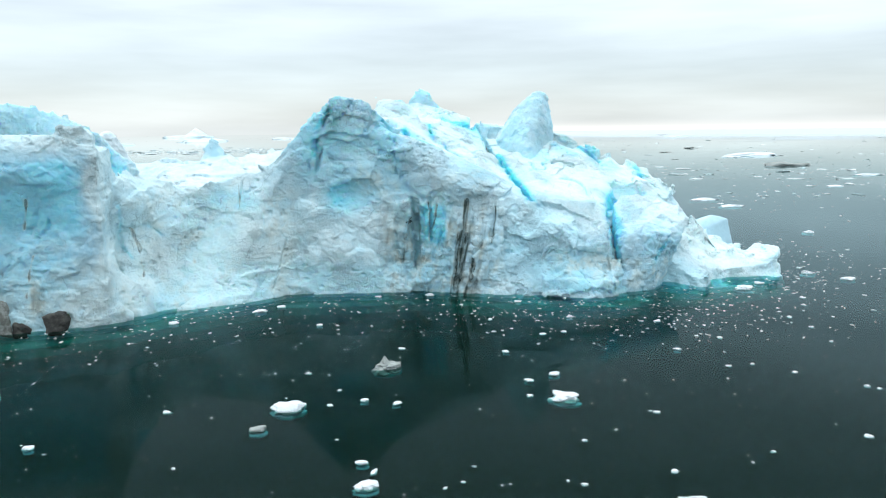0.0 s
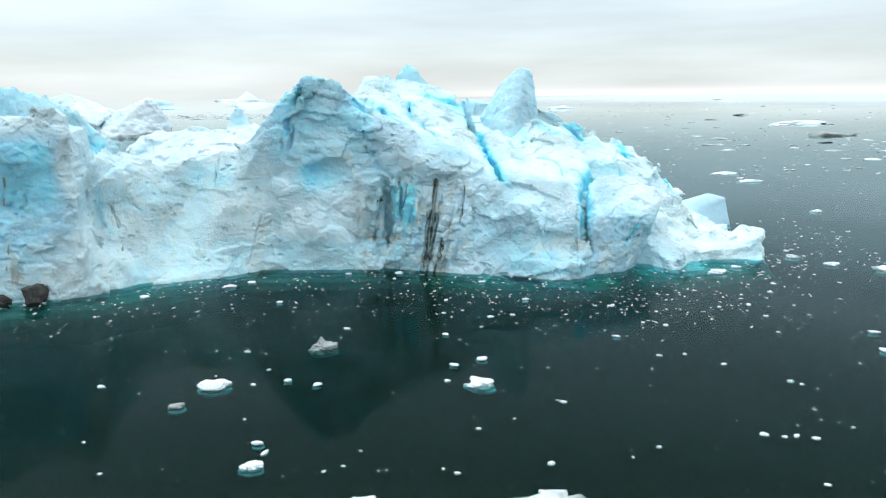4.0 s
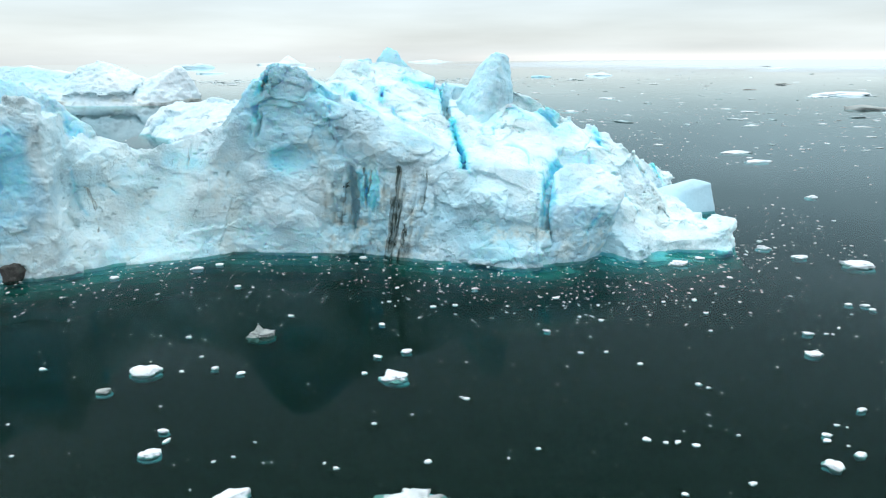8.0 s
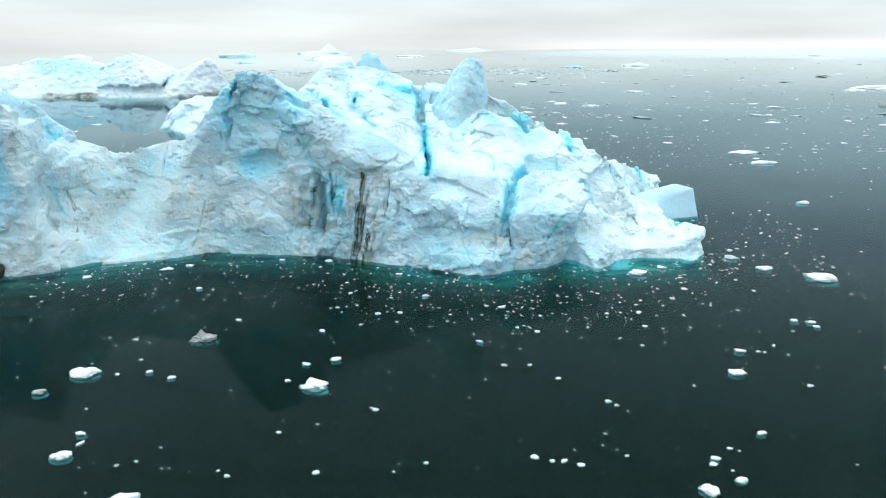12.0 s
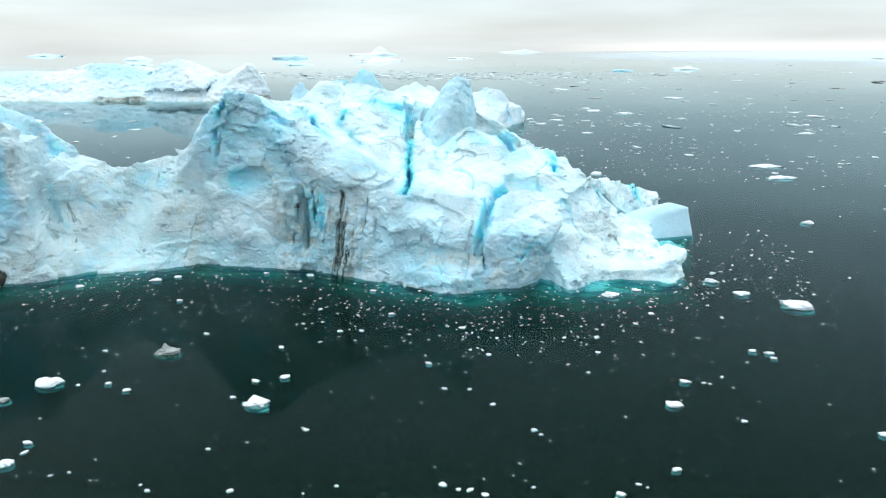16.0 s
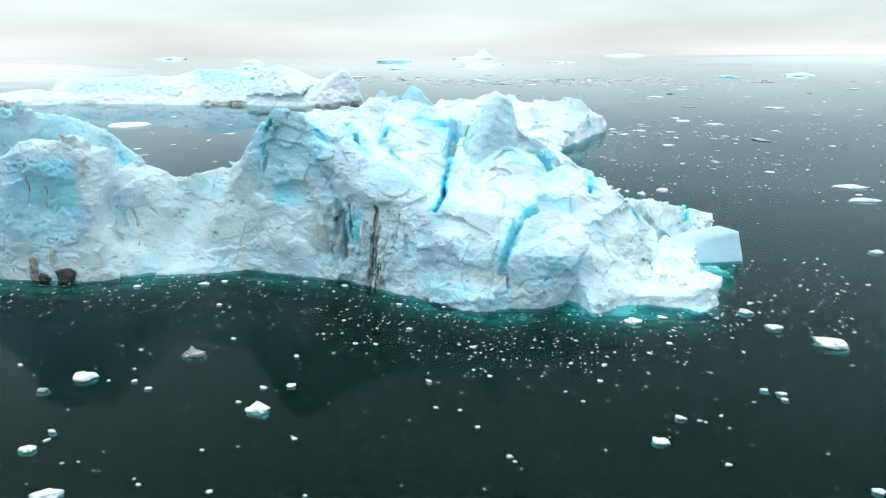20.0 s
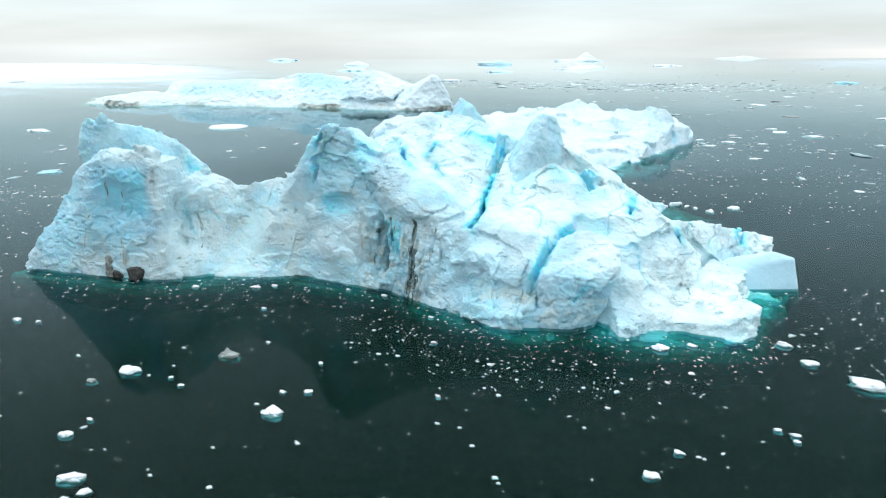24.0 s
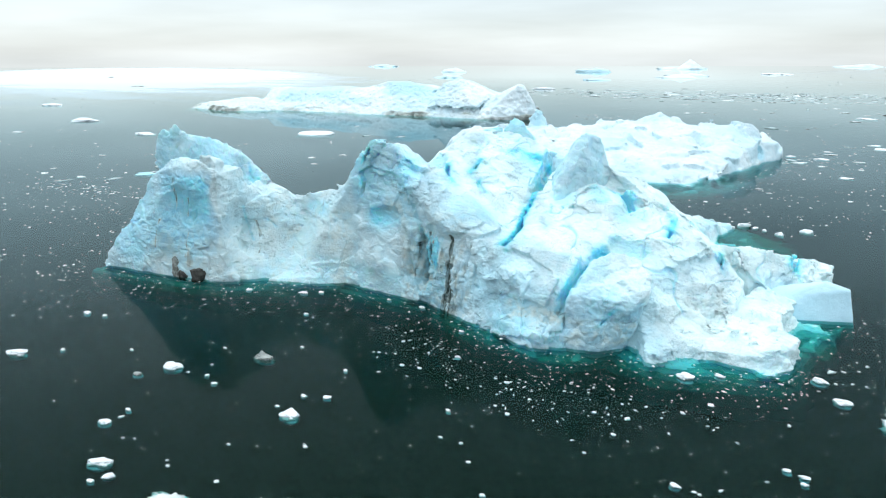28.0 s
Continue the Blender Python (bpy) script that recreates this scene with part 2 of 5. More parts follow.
def water_materials():
    """The surface: mirror-like by Fresnel, over clear dark green water. Below it, thin sheets stand for the water's murk."""
    k = Mat("sea_surface")
    swell = k.noise(0.16, 3.0, 0.5, stretch=(1.0, 0.6, 1.0))
    ripple = k.noise(1.3, 4.0, 0.6)
    nrm = k.bump(ripple, 0.02, 0.08, k.bump(swell, 0.014, 0.6))
    # wind-ruffled stretches far out
    rough = 0.02
    for centre, turn, across, amount in (((-2300, 1380, 0), -30, (1900, 620, 1), 0.32), ((2200, 3000, 0), 0, (2500, 2500, 1), 0.26)):
        off = k.node("ShaderNodeVectorMath", Vector=k.pos)
        off.operation = "SUBTRACT"
        off.inputs[1].default_value = centre
        lane = k.t.nodes.new("ShaderNodeMapping")
        lane.vector_type = "TEXTURE"
        lane.inputs["Rotation"].default_value = (0, 0, radians(turn))
        lane.inputs["Scale"].default_value = across
        k.put(lane.inputs[0], off.outputs[0])
        length = k.node("ShaderNodeVectorMath", Vector=lane.outputs[0])
        length.operation = "LENGTH"
        edge = k.math("ADD", length.outputs["Value"], k.math("MULTIPLY", k.math("SUBTRACT", k.noise(0.012, 4.0, 0.6, stretch=(0.4, 1.0, 1.0)), 0.5), 0.7))
        rough = k.math("ADD", rough, k.math("MULTIPLY", k.math("SUBTRACT", 1.0, k.span(edge, 0.66, 1.12)), amount))
    fres = k.node("ShaderNodeFresnel", IOR=1.333, Normal=nrm)
    gloss = k.node("ShaderNodeBsdfGlossy", Color=k.mix(k.math("POWER", fres.outputs[0], 2.5), (0.66, 0.87, 0.93, 1), (0.98, 0.985, 0.985, 1)), Roughness=rough, Normal=nrm)
    tint = k.mix(k.noise(0.02, 3.0, 0.5), (0.023, 0.0375, 0.029, 1), (0.026, 0.042, 0.0325, 1))
    murk = k.node("ShaderNodeBsdfDiffuse", Color=tint)
    clear = k.node("ShaderNodeBsdfTransparent", Color=(0.62, 0.98, 0.93, 1))
    body = k.t.nodes.new("ShaderNodeMixShader")
    k.put(body.inputs[0], 0.88), k.put(body.inputs[1], murk.outputs[0]), k.put(body.inputs[2], clear.outputs[0])
    top = k.t.nodes.new("ShaderNodeMixShader")
    k.put(top.inputs[0], k.math("MULTIPLY", k.math("POWER", fres.outputs[0], 1.46), k.math("ADD", 1.0, k.math("MULTIPLY", fres.outputs[0], 0.3)), True)), k.put(top.inputs[1], body.outputs[0]), k.put(top.inputs[2], gloss.outputs[0])
    surface = k.done(top.outputs[0])
    k = Mat("murky_water")
    murk = k.node("ShaderNodeBsdfDiffuse", Color=(0.012, 0.030, 0.0245, 1))
    clear = k.node("ShaderNodeBsdfTransparent", Color=(0.46, 0.93, 0.88, 1))
    body = k.t.nodes.new("ShaderNodeMixShader")
    k.put(body.inputs[0], 0.78), k.put(body.inputs[1], murk.outputs[0]), k.put(body.inputs[2], clear.outputs[0])
    sheet = k.done(body.outputs[0])
    k = Mat("deep_water")
    deep = k.node("ShaderNodeBsdfDiffuse", Color=k.mix(k.noise(0.01, 2.0), (0.028, 0.037, 0.029, 1), (0.032, 0.043, 0.033, 1)))
    return surface, sheet, k.done(deep.outputs[0])


SEA, MURK, DEEP = water_materials()


# ---------------------------------------------------------------- shaping ice
def lattice(ix, iy, iz, seed):
    """A number from 0 to 1 for each lattice corner."""
    u = np.uint32
    h = ix.astype(u) * u(374761393) + iy.astype(u) * u(668265263) + iz.astype(u) * u(1274126177) + u((seed * 974634777) & 0xFFFFFFFF)
    h = (h ^ (h >> u(13))) * u(1103515245)
    h = (h ^ (h >> u(15))) * u(2246822519)
    return ((h >> u(8)) & u(0xFFFF)).astype(np.float32) / np.float32(65535.0)


def soft_noise(p, size, seed):
    """Smooth noise from -1 to 1 at points p (N x 3), with lumps of about that size in metres."""
    q = p / np.asarray(size, np.float32)
    f = np.floor(q)
    i = f.astype(np.int32)
    w = (q - f).astype(np.float32)
    w = w * w * w * (w * (w * 6 - 15) + 10)
    total = np.zeros(len(p), np.float32)
    for dx in (0, 1):
        for dy in (0, 1):
            for dz in (0, 1):
                k = (w[:, 0] if dx else 1 - w[:, 0]) * (w[:, 1] if dy else 1 - w[:, 1]) * (w[:, 2] if dz else 1 - w[:, 2])
                total += k * lattice(i[:, 0] + dx, i[:, 1] + dy, i[:, 2] + dz, seed)
    return total * 2 - 1


def facets(p, size, seed):
    """Cells with a tilted plane in each: broken faces with steps between."""
    q = p / np.asarray(size, np.float32)
    f = np.floor(q)
    i = f.astype(np.int32)
    w = (q - f).astype(np.float32)
    best, cell = np.full(len(p), 9.0, np.float32), np.zeros((len(p), 3), np.int32)
    away = np.zeros((len(p), 3), np.float32)
    for dx in (-1, 0, 1):
        for dy in (-1, 0, 1):
            for dz in (-1, 0, 1):
                at = i + np.array((dx, dy, dz), np.int32)
                o = np.stack([d + lattice(at[:, 0], at[:, 1], at[:, 2], seed + n) - w[:, c] for c, (d, n) in enumerate(((dx, 0), (dy, 7), (dz, 13)))], 1)
                d = (o * o).sum(1)
                nearer = d < best
                cell[nearer], away[nearer], best[nearer] = at[nearer], o[nearer], d[nearer]
    a, b, c = cell.T
    tilt = sum(away[:, n] * (lattice(a, b, c, seed + 20 + n) - 0.5) for n in range(3)) * 2.6
    return tilt + (lattice(a, b, c, seed + 29) - 0.5) * 0.7


def billow(p, size, seed):
    """Rounded knobs with sharp creases between them, from -1 in a crease to 1."""
    return 2.6 * np.abs(soft_noise(p, size, seed)) - 0.7


def refine(verts, quads, pick):
    """Splits the picked quads in four."""
    n, q = len(verts), quads[pick]
    ends = np.sort(np.stack([q, np.roll(q, -1, 1)], 2).reshape(-1, 2).astype(np.int64), 1)
    edges, back = np.unique(ends[:, 0] * n + ends[:, 1], return_inverse=True)
    mid = n + back.reshape(-1, 4)
    heart = n + len(edges) + np.arange(len(q))
    fresh = [np.stack([q[:, k], mid[:, k], heart, mid[:, k - 1]], 1) for k in range(4)]
    verts = np.concatenate([verts, 0.5 * (verts[edges // n] + verts[edges % n]), verts[q].mean(1)]).astype(np.float32)
    return verts, np.concatenate([quads[~pick]] + fresh).astype(np.int32)


def hull_planes(points):
    """The outward planes of the convex hull of some corners."""
    bm = bmesh.new()
    for p in points:
        bm.verts.new(p)
    bmesh.ops.convex_hull(bm, input=bm.verts)
    bm.normal_update()
    rows = []
    for f in bm.faces:
        n, d = f.normal, f.normal.dot(f.verts[0].co)
        if not any((n - Vector(r[:3])).length < 0.02 and abs(d - r[3]) < 0.02 for r in rows):
            rows.append((n.x, n.y, n.z, d))
    bm.free()
    return np.array(rows, np.float32)


def plane_field(p, planes):
    v = np.full(p[0].shape, -1e9, np.float32)
    for a, b, c, d in planes:
        np.maximum(v, a * p[0] + b * p[1] + c * p[2] - d, out=v)
    return v


class Ice:
    """A body of ice in a grid of cells: lumps are joined and notches cut away, then it is roughened and skinned."""

    def __init__(self, lo, hi, cell):
        self.lo, self.h = np.array(lo, np.float32), cell
        self.n = [int(math.ceil((b - a) / cell)) + 1 for a, b in zip(lo, hi)]
        self.v = np.full(self.n, 6.0, np.float32)
        self.cuts = []

    def window(self, lo, hi, pad):
        a = [max(0, int((l - pad - o) / self.h)) for l, o in zip(lo, self.lo)]
        b = [min(n, int((u + pad - o) / self.h) + 2) for u, o, n in zip(hi, self.lo, self.n)]
        ax = [(np.arange(i, j, dtype=np.float32) * self.h + o) for i, j, o in zip(a, b, self.lo)]
        p = (ax[0][:, None, None], ax[1][None, :, None], ax[2][None, None, :])
        return tuple(slice(i, j) for i, j in zip(a, b)), p

    def merge(self, s, d, k):
        v = self.v[s]
        m = np.clip(0.5 + 0.5 * (v - d) / k, 0, 1)
        self.v[s] = v + (d - v) * m - k * m * (1 - m)

    def carve(self, s, d, k):
        v = self.v[s]
        m = np.clip(0.5 - 0.5 * (v + d) / k, 0, 1)
        self.v[s] = v + (-d - v) * m + k * m * (1 - m)

    def lump(self, points, k=1.6):
        lo, hi = np.min(points, 0), np.max(points, 0)
        s, p = self.window(lo, hi, 5.0)
        self.merge(s, plane_field(np.broadcast_arrays(*p), hull_planes(points)), k)
        return self

    def blob(self, c, r, k=1.6):
        s, p = self.window(np.subtract(c, r), np.add(c, r), 4.0)
        self.merge(s, self.egg(p, c, r), k)
        return self

    @staticmethod
    def egg(p, c, r):
        q = np.sqrt(sum(((a - b) / e) ** 2 for a, b, e in zip(p, c, r)))
        return ((q - 1) * min(r)).astype(np.float32)

    def notch(self, points, k=0.5, blue=1.0, reach=0.9):
        planes = hull_planes(points)
        s, p = self.window(np.min(points, 0), np.max(points, 0), 2.5)
        self.carve(s, plane_field(np.broadcast_arrays(*p), planes), k)
        self.cuts.append((planes, None, blue, reach))
        return self

    def scoop(self, c, r, k=1.2, blue=0.0, reach=1.0):
        s, p = self.window(np.subtract(c, r), np.add(c, r), 2.5)
        self.carve(s, self.egg(p, c, r), k)
        if blue:
            self.cuts.append((c, r, blue, reach))
        return self

    def crevasse(self, path, deep, wide, blue=1.0, reach=0.9):
        """A gash along a line over the surface, going down to a narrow bottom."""
        for a, b in zip(path[:-1], path[1:]):
            a, b = Vector(a), Vector(b)
            along = (b - a)
            side = Vector((along.y, -along.x, 0)).normalized()
            pts = []
            for q in (a - along * 0.03, b + along * 0.03):
                pts += [q + side * wide * 0.8 + Vector((0, 0, 2.5)), q - side * wide * 0.8 + Vector((0, 0, 2.5)),
                        q + side * wide * 0.45, q - side * wide * 0.45,
                        q + side * wide * 0.35 - Vector((0, 0, deep)), q - side * wide * 0.35 - Vector((0, 0, deep))]
            self.notch([tuple(q) for q in pts], 0.3, blue, reach)
        return self

    def soften(self, lo, hi, reach, rim):
        """Wears creases down inside a box, fading towards its rim."""
        s, p = self.window(lo, hi, 0.0)
        v = self.v[s].copy()
        n = max(1, int(reach / self.h))
        for axis in range(3):
            for _ in range(2):
                pad = [(n + 1, n) if a == axis else (0, 0) for a in range(3)]
                total = np.cumsum(np.pad(v, pad, mode="edge"), axis=axis, dtype=np.float64)
                lead, tail = [slice(None)] * 3, [slice(None)] * 3
                lead[axis], tail[axis] = slice(2 * n + 1, None), slice(None, -2 * n - 1)
                v = ((total[tuple(lead)] - total[tuple(tail)]) / (2 * n + 1)).astype(np.float32)
        w = 1.0
        for a, l, u in zip(p, lo, hi):
            w = w * near(a, l, l + rim) * (1 - near(a, u - rim, u))
        self.v[s] += (v - self.v[s]) * w
        return self

    def roughen(self, layers, facet=(), where=None):
        reach = max(2.2, 1.25 * sum(abs(a) for _, a, _ in list(layers) + list(facet)))
        close = np.nonzero(np.abs(self.v) < reach)
        p = np.stack(close, 1).astype(np.float32) * self.h + self.lo
        add = np.zeros(len(p), np.float32)
        for size, amount, seed in layers:
            add += amount * soft_noise(p, size, seed)
        for size, amount, seed in facet:
            warp = p + 0.3 * np.min(size) * np.stack([soft_noise(p, np.min(size) * 0.8, seed + i) for i in (1, 2, 3)], 1)
            add += amount * facets(warp, size, seed) * (where(p) if where else 1)
        self.v[close] += add
        return self

    def skin(self):
        """Vertices and quads of the surface, one vertex to a cell that it crosses."""
        v = self.v
        inside = v < 0
        n = self.n
        c = [m - 1 for m in n]
        count = np.zeros(c, np.int8)
        corners = [(i, j, k) for i in (0, 1) for j in (0, 1) for k in (0, 1)]
        for i, j, k in corners:
            count += inside[i:i + c[0], j:j + c[1], k:k + c[2]]
        cells = np.nonzero((count > 0) & (count < 8))
        base = np.stack(cells, 1)
        total, hits = np.zeros((len(base), 3), np.float32), np.zeros(len(base), np.float32)
        vals = {q: v[cells[0] + q[0], cells[1] + q[1], cells[2] + q[2]] for q in corners}
        for q in corners:
            for axis in range(3):
                if q[axis]:
                    continue
                r = tuple(1 if a == axis else q[a] for a in range(3))
                a, b = vals[q], vals[r]
                cross = (a < 0) != (b < 0)
                t = np.where(cross, a / np.where(cross, a - b, 1), 0)
                for ax in range(3):
                    total[:, ax] += np.where(cross, q[ax] + (t if ax == axis else 0), 0)
                hits += cross
        verts = (base + total / hits[:, None]) * self.h + self.lo
        index = np.full(c, -1, np.int32)
        index[cells] = np.arange(len(base))
        quads = []
        for axis in range(3):
            o1, o2 = [a for a in range(3) if a != axis]
            sl_a, sl_b = [slice(1, m - 1) for m in n], [slice(1, m - 1) for m in n]
            sl_a[axis], sl_b[axis] = slice(0, n[axis] - 1), slice(1, n[axis])
            a, b = inside[tuple(sl_a)], inside[tuple(sl_b)]
            at = np.stack(np.nonzero(a != b), 1)
            flip = a[tuple(at.T)]
            at[:, o1] += 1
            at[:, o2] += 1
            ring = []
            for d1, d2 in ((1, 1), (0, 1), (0, 0), (1, 0)):
                q = at.copy()
                q[:, o1] -= d1
                q[:, o2] -= d2
                ring.append(index[tuple(q.T)])
            ring = np.stack(ring, 1)
            if axis == 1:
                flip = ~flip
            ring[~flip] = ring[~flip][:, ::-1]
            quads.append(ring)
        quads = np.concatenate(quads)
        return verts.astype(np.float32), quads[(quads >= 0).all(1)]

    def mesh(self, name, material, fine=(), dirt=None, blue_all=0.0, blue_fn=None, broken=(), where=None, crumble=None, split=None, bare=None):
        verts, quads = self.skin()
        if split:
            verts, quads = refine(verts, quads, split(verts[quads].mean(1)))
        me = bpy.data.meshes.new(name)
        me.vertices.add(len(verts))
        me.loops.add(quads.size)
        me.polygons.add(len(quads))
        me.vertices.foreach_set("co", verts.ravel())
        me.loops.foreach_set("vertex_index", quads.ravel().astype(np.int32))
        me.polygons.foreach_set("loop_start", np.arange(0, quads.size, 4, dtype=np.int32))
        me.update(calc_edges=True)
        tone = np.zeros(len(verts), np.float32)
        if fine:
            nrm = np.zeros(len(verts) * 3, np.float32)
            me.vertices.foreach_get("normal", nrm)
            push = sum(a * soft_noise(verts, size, seed) for size, a, seed in fine)
            weight = where(verts) if where else 1
            for size, a, seed in broken:
                warp = verts + 0.3 * np.min(size) * np.stack([soft_noise(verts, np.min(size) * 0.8, seed + i) for i in (1, 2, 3)], 1)
                face = facets(warp, size, seed)
                push = push - a * face * weight
                tone = tone + 0.045 * np.clip(face, -0.6, 1.0)
            if crumble:
                push = push + crumble(verts, nrm.reshape(-1, 3))
            me.vertices.foreach_set("co", (verts + nrm.reshape(-1, 3) * push[:, None]).astype(np.float32).ravel())
        blue = np.full(len(verts), blue_all, np.float32)
        p = (verts[:, 0], verts[:, 1], verts[:, 2])
        for shape, r, amount, reach in self.cuts:
            d = plane_field(p, shape) if r is None else self.egg(p, shape, r)
            blue = np.maximum(blue, amount * np.exp(-np.maximum(d, 0) / reach))
        if blue_fn:
            blue = np.maximum(blue, blue_fn(verts))
        blue = blue + tone * (1 - blue)
        stain = dirt(verts) if dirt else np.zeros(len(verts), np.float32)
        worn = bare(verts) if bare else np.zeros(len(verts), np.float32)
        for key, data in (("blue", blue), ("dirt", stain), ("bare", worn), ("drift", -worn)):
            me.attributes.new(key, "FLOAT", "POINT").data.foreach_set("value", np.clip(data, 0, 1).astype(np.float32))
        me.polygons.foreach_set("use_smooth", np.ones(len(quads), bool))
        me.materials.append(material)
        me.update()
        return me


def thing(name, label, category, at=(0, 0, 0), group="", kind=""):
    ob = new(name)
    ob.location = at
    return tagged(ob, label, category, group, kind)


def part_mesh(name, me, parent, label=""):
    ob = new(name, me)
    ob.parent = parent
    ob.matrix_parent_inverse = Matrix.Translation(parent.location).inverted()
    if label:
        ob["label"] = label
    return ob


def near(v, lo, hi):
    t = np.clip((v - lo) / (hi - lo), 0, 1)
    return t * t * (3 - 2 * t)


# ---------------------------------------------------------------- the sea
def sheet(name, z, size, material, label):
    bm = bmesh.new()
    ring = [bm.verts.new((size * math.cos(a), size * math.sin(a), z)) for a in (math.tau * i / 96 for i in range(96))]
    bm.faces.new(ring)
    me = bpy.data.meshes.new(name)
    bm.to_mesh(me)
    bm.free()
    me.materials.append(material)
    return tagged(new(name, me), label, "water", kind="structure")


sheet("water", 0.0, 4900, SEA, "calm dark green sea water with faint ripples")
for depth in (0.5, 1.1, 1.9, 3.0, 4.4):
    sheet("water_murk", -depth, 900, MURK, "murky green water below the surface")
sheet("water_deep", -6.5, 4900, DEEP, "deep dark green sea water")

# ---------------------------------------------------------------- the great iceberg
D = -6.0     # how far its foot is built below the water
berg = thing("iceberg", "large weathered blue-white iceberg with a saddle, jagged peaks and crevasses, afloat", "iceberg", (0, 110, 0))
ice = Ice((-84, 79, -7), (66, 169, 36), 0.27)
# front tower with its flank and foot
ice.lump([(-76, 84.3, 0.5), (-77, 86, D), (-65.5, 87.2, D), (-52, 89.8, D), (-43.5, 93.6, D), (-45, 108, D), (-70, 104, D),
          (-63, 91, 21), (-57.5, 93.5, 24.6), (-48.5, 92.5, 25.2), (-43.6, 93.0, 22.8), (-45, 100, 23), (-59, 101, 23), (-66, 88.5, 7)], 0.7)
ice.lump([(-44.5, 93.4, D), (-45, 94.5, 7), (-44.6, 99, 15), (-44, 104, 19.5), (-41, 101, 12), (-38, 98, D), (-37, 108, D), (-40, 98, 5)], 2.0)
ice.lump([(-49, 92.9, 24.2), (-47.6, 93.0, 26.0), (-44.8, 92.9, 26.5), (-43.7, 93.3, 25.2), (-43.6, 93.4, 23), (-44.6, 96, 25), (-48, 96.4, 25.4), (-48, 95, 21), (-44.4, 95, 21)], 0.35)
# slope down to the saddle
ice.lump([(-44, 94.5, D), (-34, 100.8, D), (-30, 103, D), (-31, 118, D), (-48, 116, D), (-45, 103, 18.4), (-43.6, 106.7, 19.2),
          (-40.5, 109, 16.6), (-37.5, 110.8, 15.0), (-33, 112, 13.8), (-40, 101.5, 9), (-33, 106, 8)], 1.0)
ice.lump([(-37, 99, D), (-23, 107.6, D), (-20, 118, D), (-38, 117, D), (-40.5, 110.8, 14.2), (-36, 111.2, 15.0), (-31, 111, 16.7), (-27.5, 110.4, 18.7), (-24, 110, 21.2), (-20, 109.4, 23), (-33, 106, 8.5), (-26, 107.4, 8)], 1.0)
# left peak
ice.lump([(-29, 110.8, 17.4), (-20.5, 109, 22.6), (-15.4, 107.6, 28.6), (-14.0, 107.9, 30.6), (-9.6, 108.4, 30.4), (-7.6, 109.6, 27.6), (-4.4, 108.2, 23.6),
          (-23, 107.6, D), (-12.5, 108.0, D), (-1, 108.4, D), (-10.5, 114, 29.4), (-6, 120, 22), (-20, 119, 15), (-24, 122, D), (0, 124, D)], 0.8)
# brow above the stained wall
ice.lump([(-9, 108.2, 26), (-4, 107.2, 21.5), (2, 106.0, 18), (7, 105.4, 16), (12, 107, 15.6), (14, 111, 16.5), (-6, 116, 25),
          (0, 108, 15.5), (8, 106.8, 14), (-6, 108.8, 19), (0, 118, 8)], 0.8)
# stained wall and forefoot
ice.lump([(-4, 108.3, D), (2, 106.7, D), (7, 105.2, D), (14.6, 103.2, D), (20, 102.6, D), (27, 101.4, D), (31.8, 103.7, D), (30, 120, D), (-4, 122, D),
          (0, 108.4, 15), (6, 106.6, 14.5), (13, 106.8, 14.5), (16.5, 109, 13.5), (21, 105.4, 8.2), (28.6, 104.2, 7.2), (29, 112, 13.5), (10, 120, 17)], 1.3)
# bulges of the forefoot
ice.lump([(14, 104.6, 9.5), (17.5, 104.0, 9.2), (20.5, 104.4, 10.4), (19, 107, 13.2), (13.5, 107, 13.5), (15, 104.4, 6.5), (20, 104, 7), (16, 110, 9)], 0.8)
ice.lump([(21.5, 103.6, 7.4), (25, 103.0, 7.8), (28, 103.8, 8.4), (27.5, 106.5, 11), (22.5, 107, 11.5), (22, 103.4, 5.6), (27.5, 103.2, 5.8), (24, 109, 8)], 0.7)
ice.lump([(18, 102.9, 2.4), (22, 101.9, 2.8), (26.5, 101.3, 2.6), (28.6, 102.2, 1.6), (19, 104, 4.4), (26, 103, 4.4), (20, 102.6, D), (27, 101.2, D), (23, 106, D)], 0.7)
# upper snowfield
ice.lump([(-7, 113, 25), (-9, 126, 28), (-6.5, 135, 30.8), (0, 138.4, 30.8), (9.5, 136, 27.2), (13.5, 113, 15.6), (4, 107.5, 16.5), (-3, 108.5, 20.5),
          (-16, 140, 18), (-20, 128, 14), (-20, 124, D), (-14, 152, D), (12, 150, D), (12, 110, D)], 2.0)
ice.lump([(-9, 131, 27.4), (-7.5, 134, 30.2), (-5, 134, 30.2), (-3.5, 131, 28), (-6, 142, 26)], 0.9)
# right slope
ice.lump([(13.5, 112, 15), (24, 127.5, 22.6), (34, 128, 19.4), (44.5, 127.4, 14.8), (38, 120, 15.8), (32, 116, 15), (20.5, 106, 8), (12, 133, 23.5),
          (14.6, 104, D), (27, 102, D), (36, 110.5, D), (49, 124, D), (46, 150, D), (10, 155, D), (26, 142, 20), (44.5, 135, 12.8)], 1.6)
ice.lump([(27, 126, 20), (29, 129, 23.4), (33, 127.5, 21.6), (36, 131, 18), (28, 136, 18)], 0.8)
ice.lump([(37, 124, 15), (40, 127.5, 17.2), (45.5, 127, 14.4), (42, 121, 12), (47, 131, 11), (38, 133, 14)], 0.9)
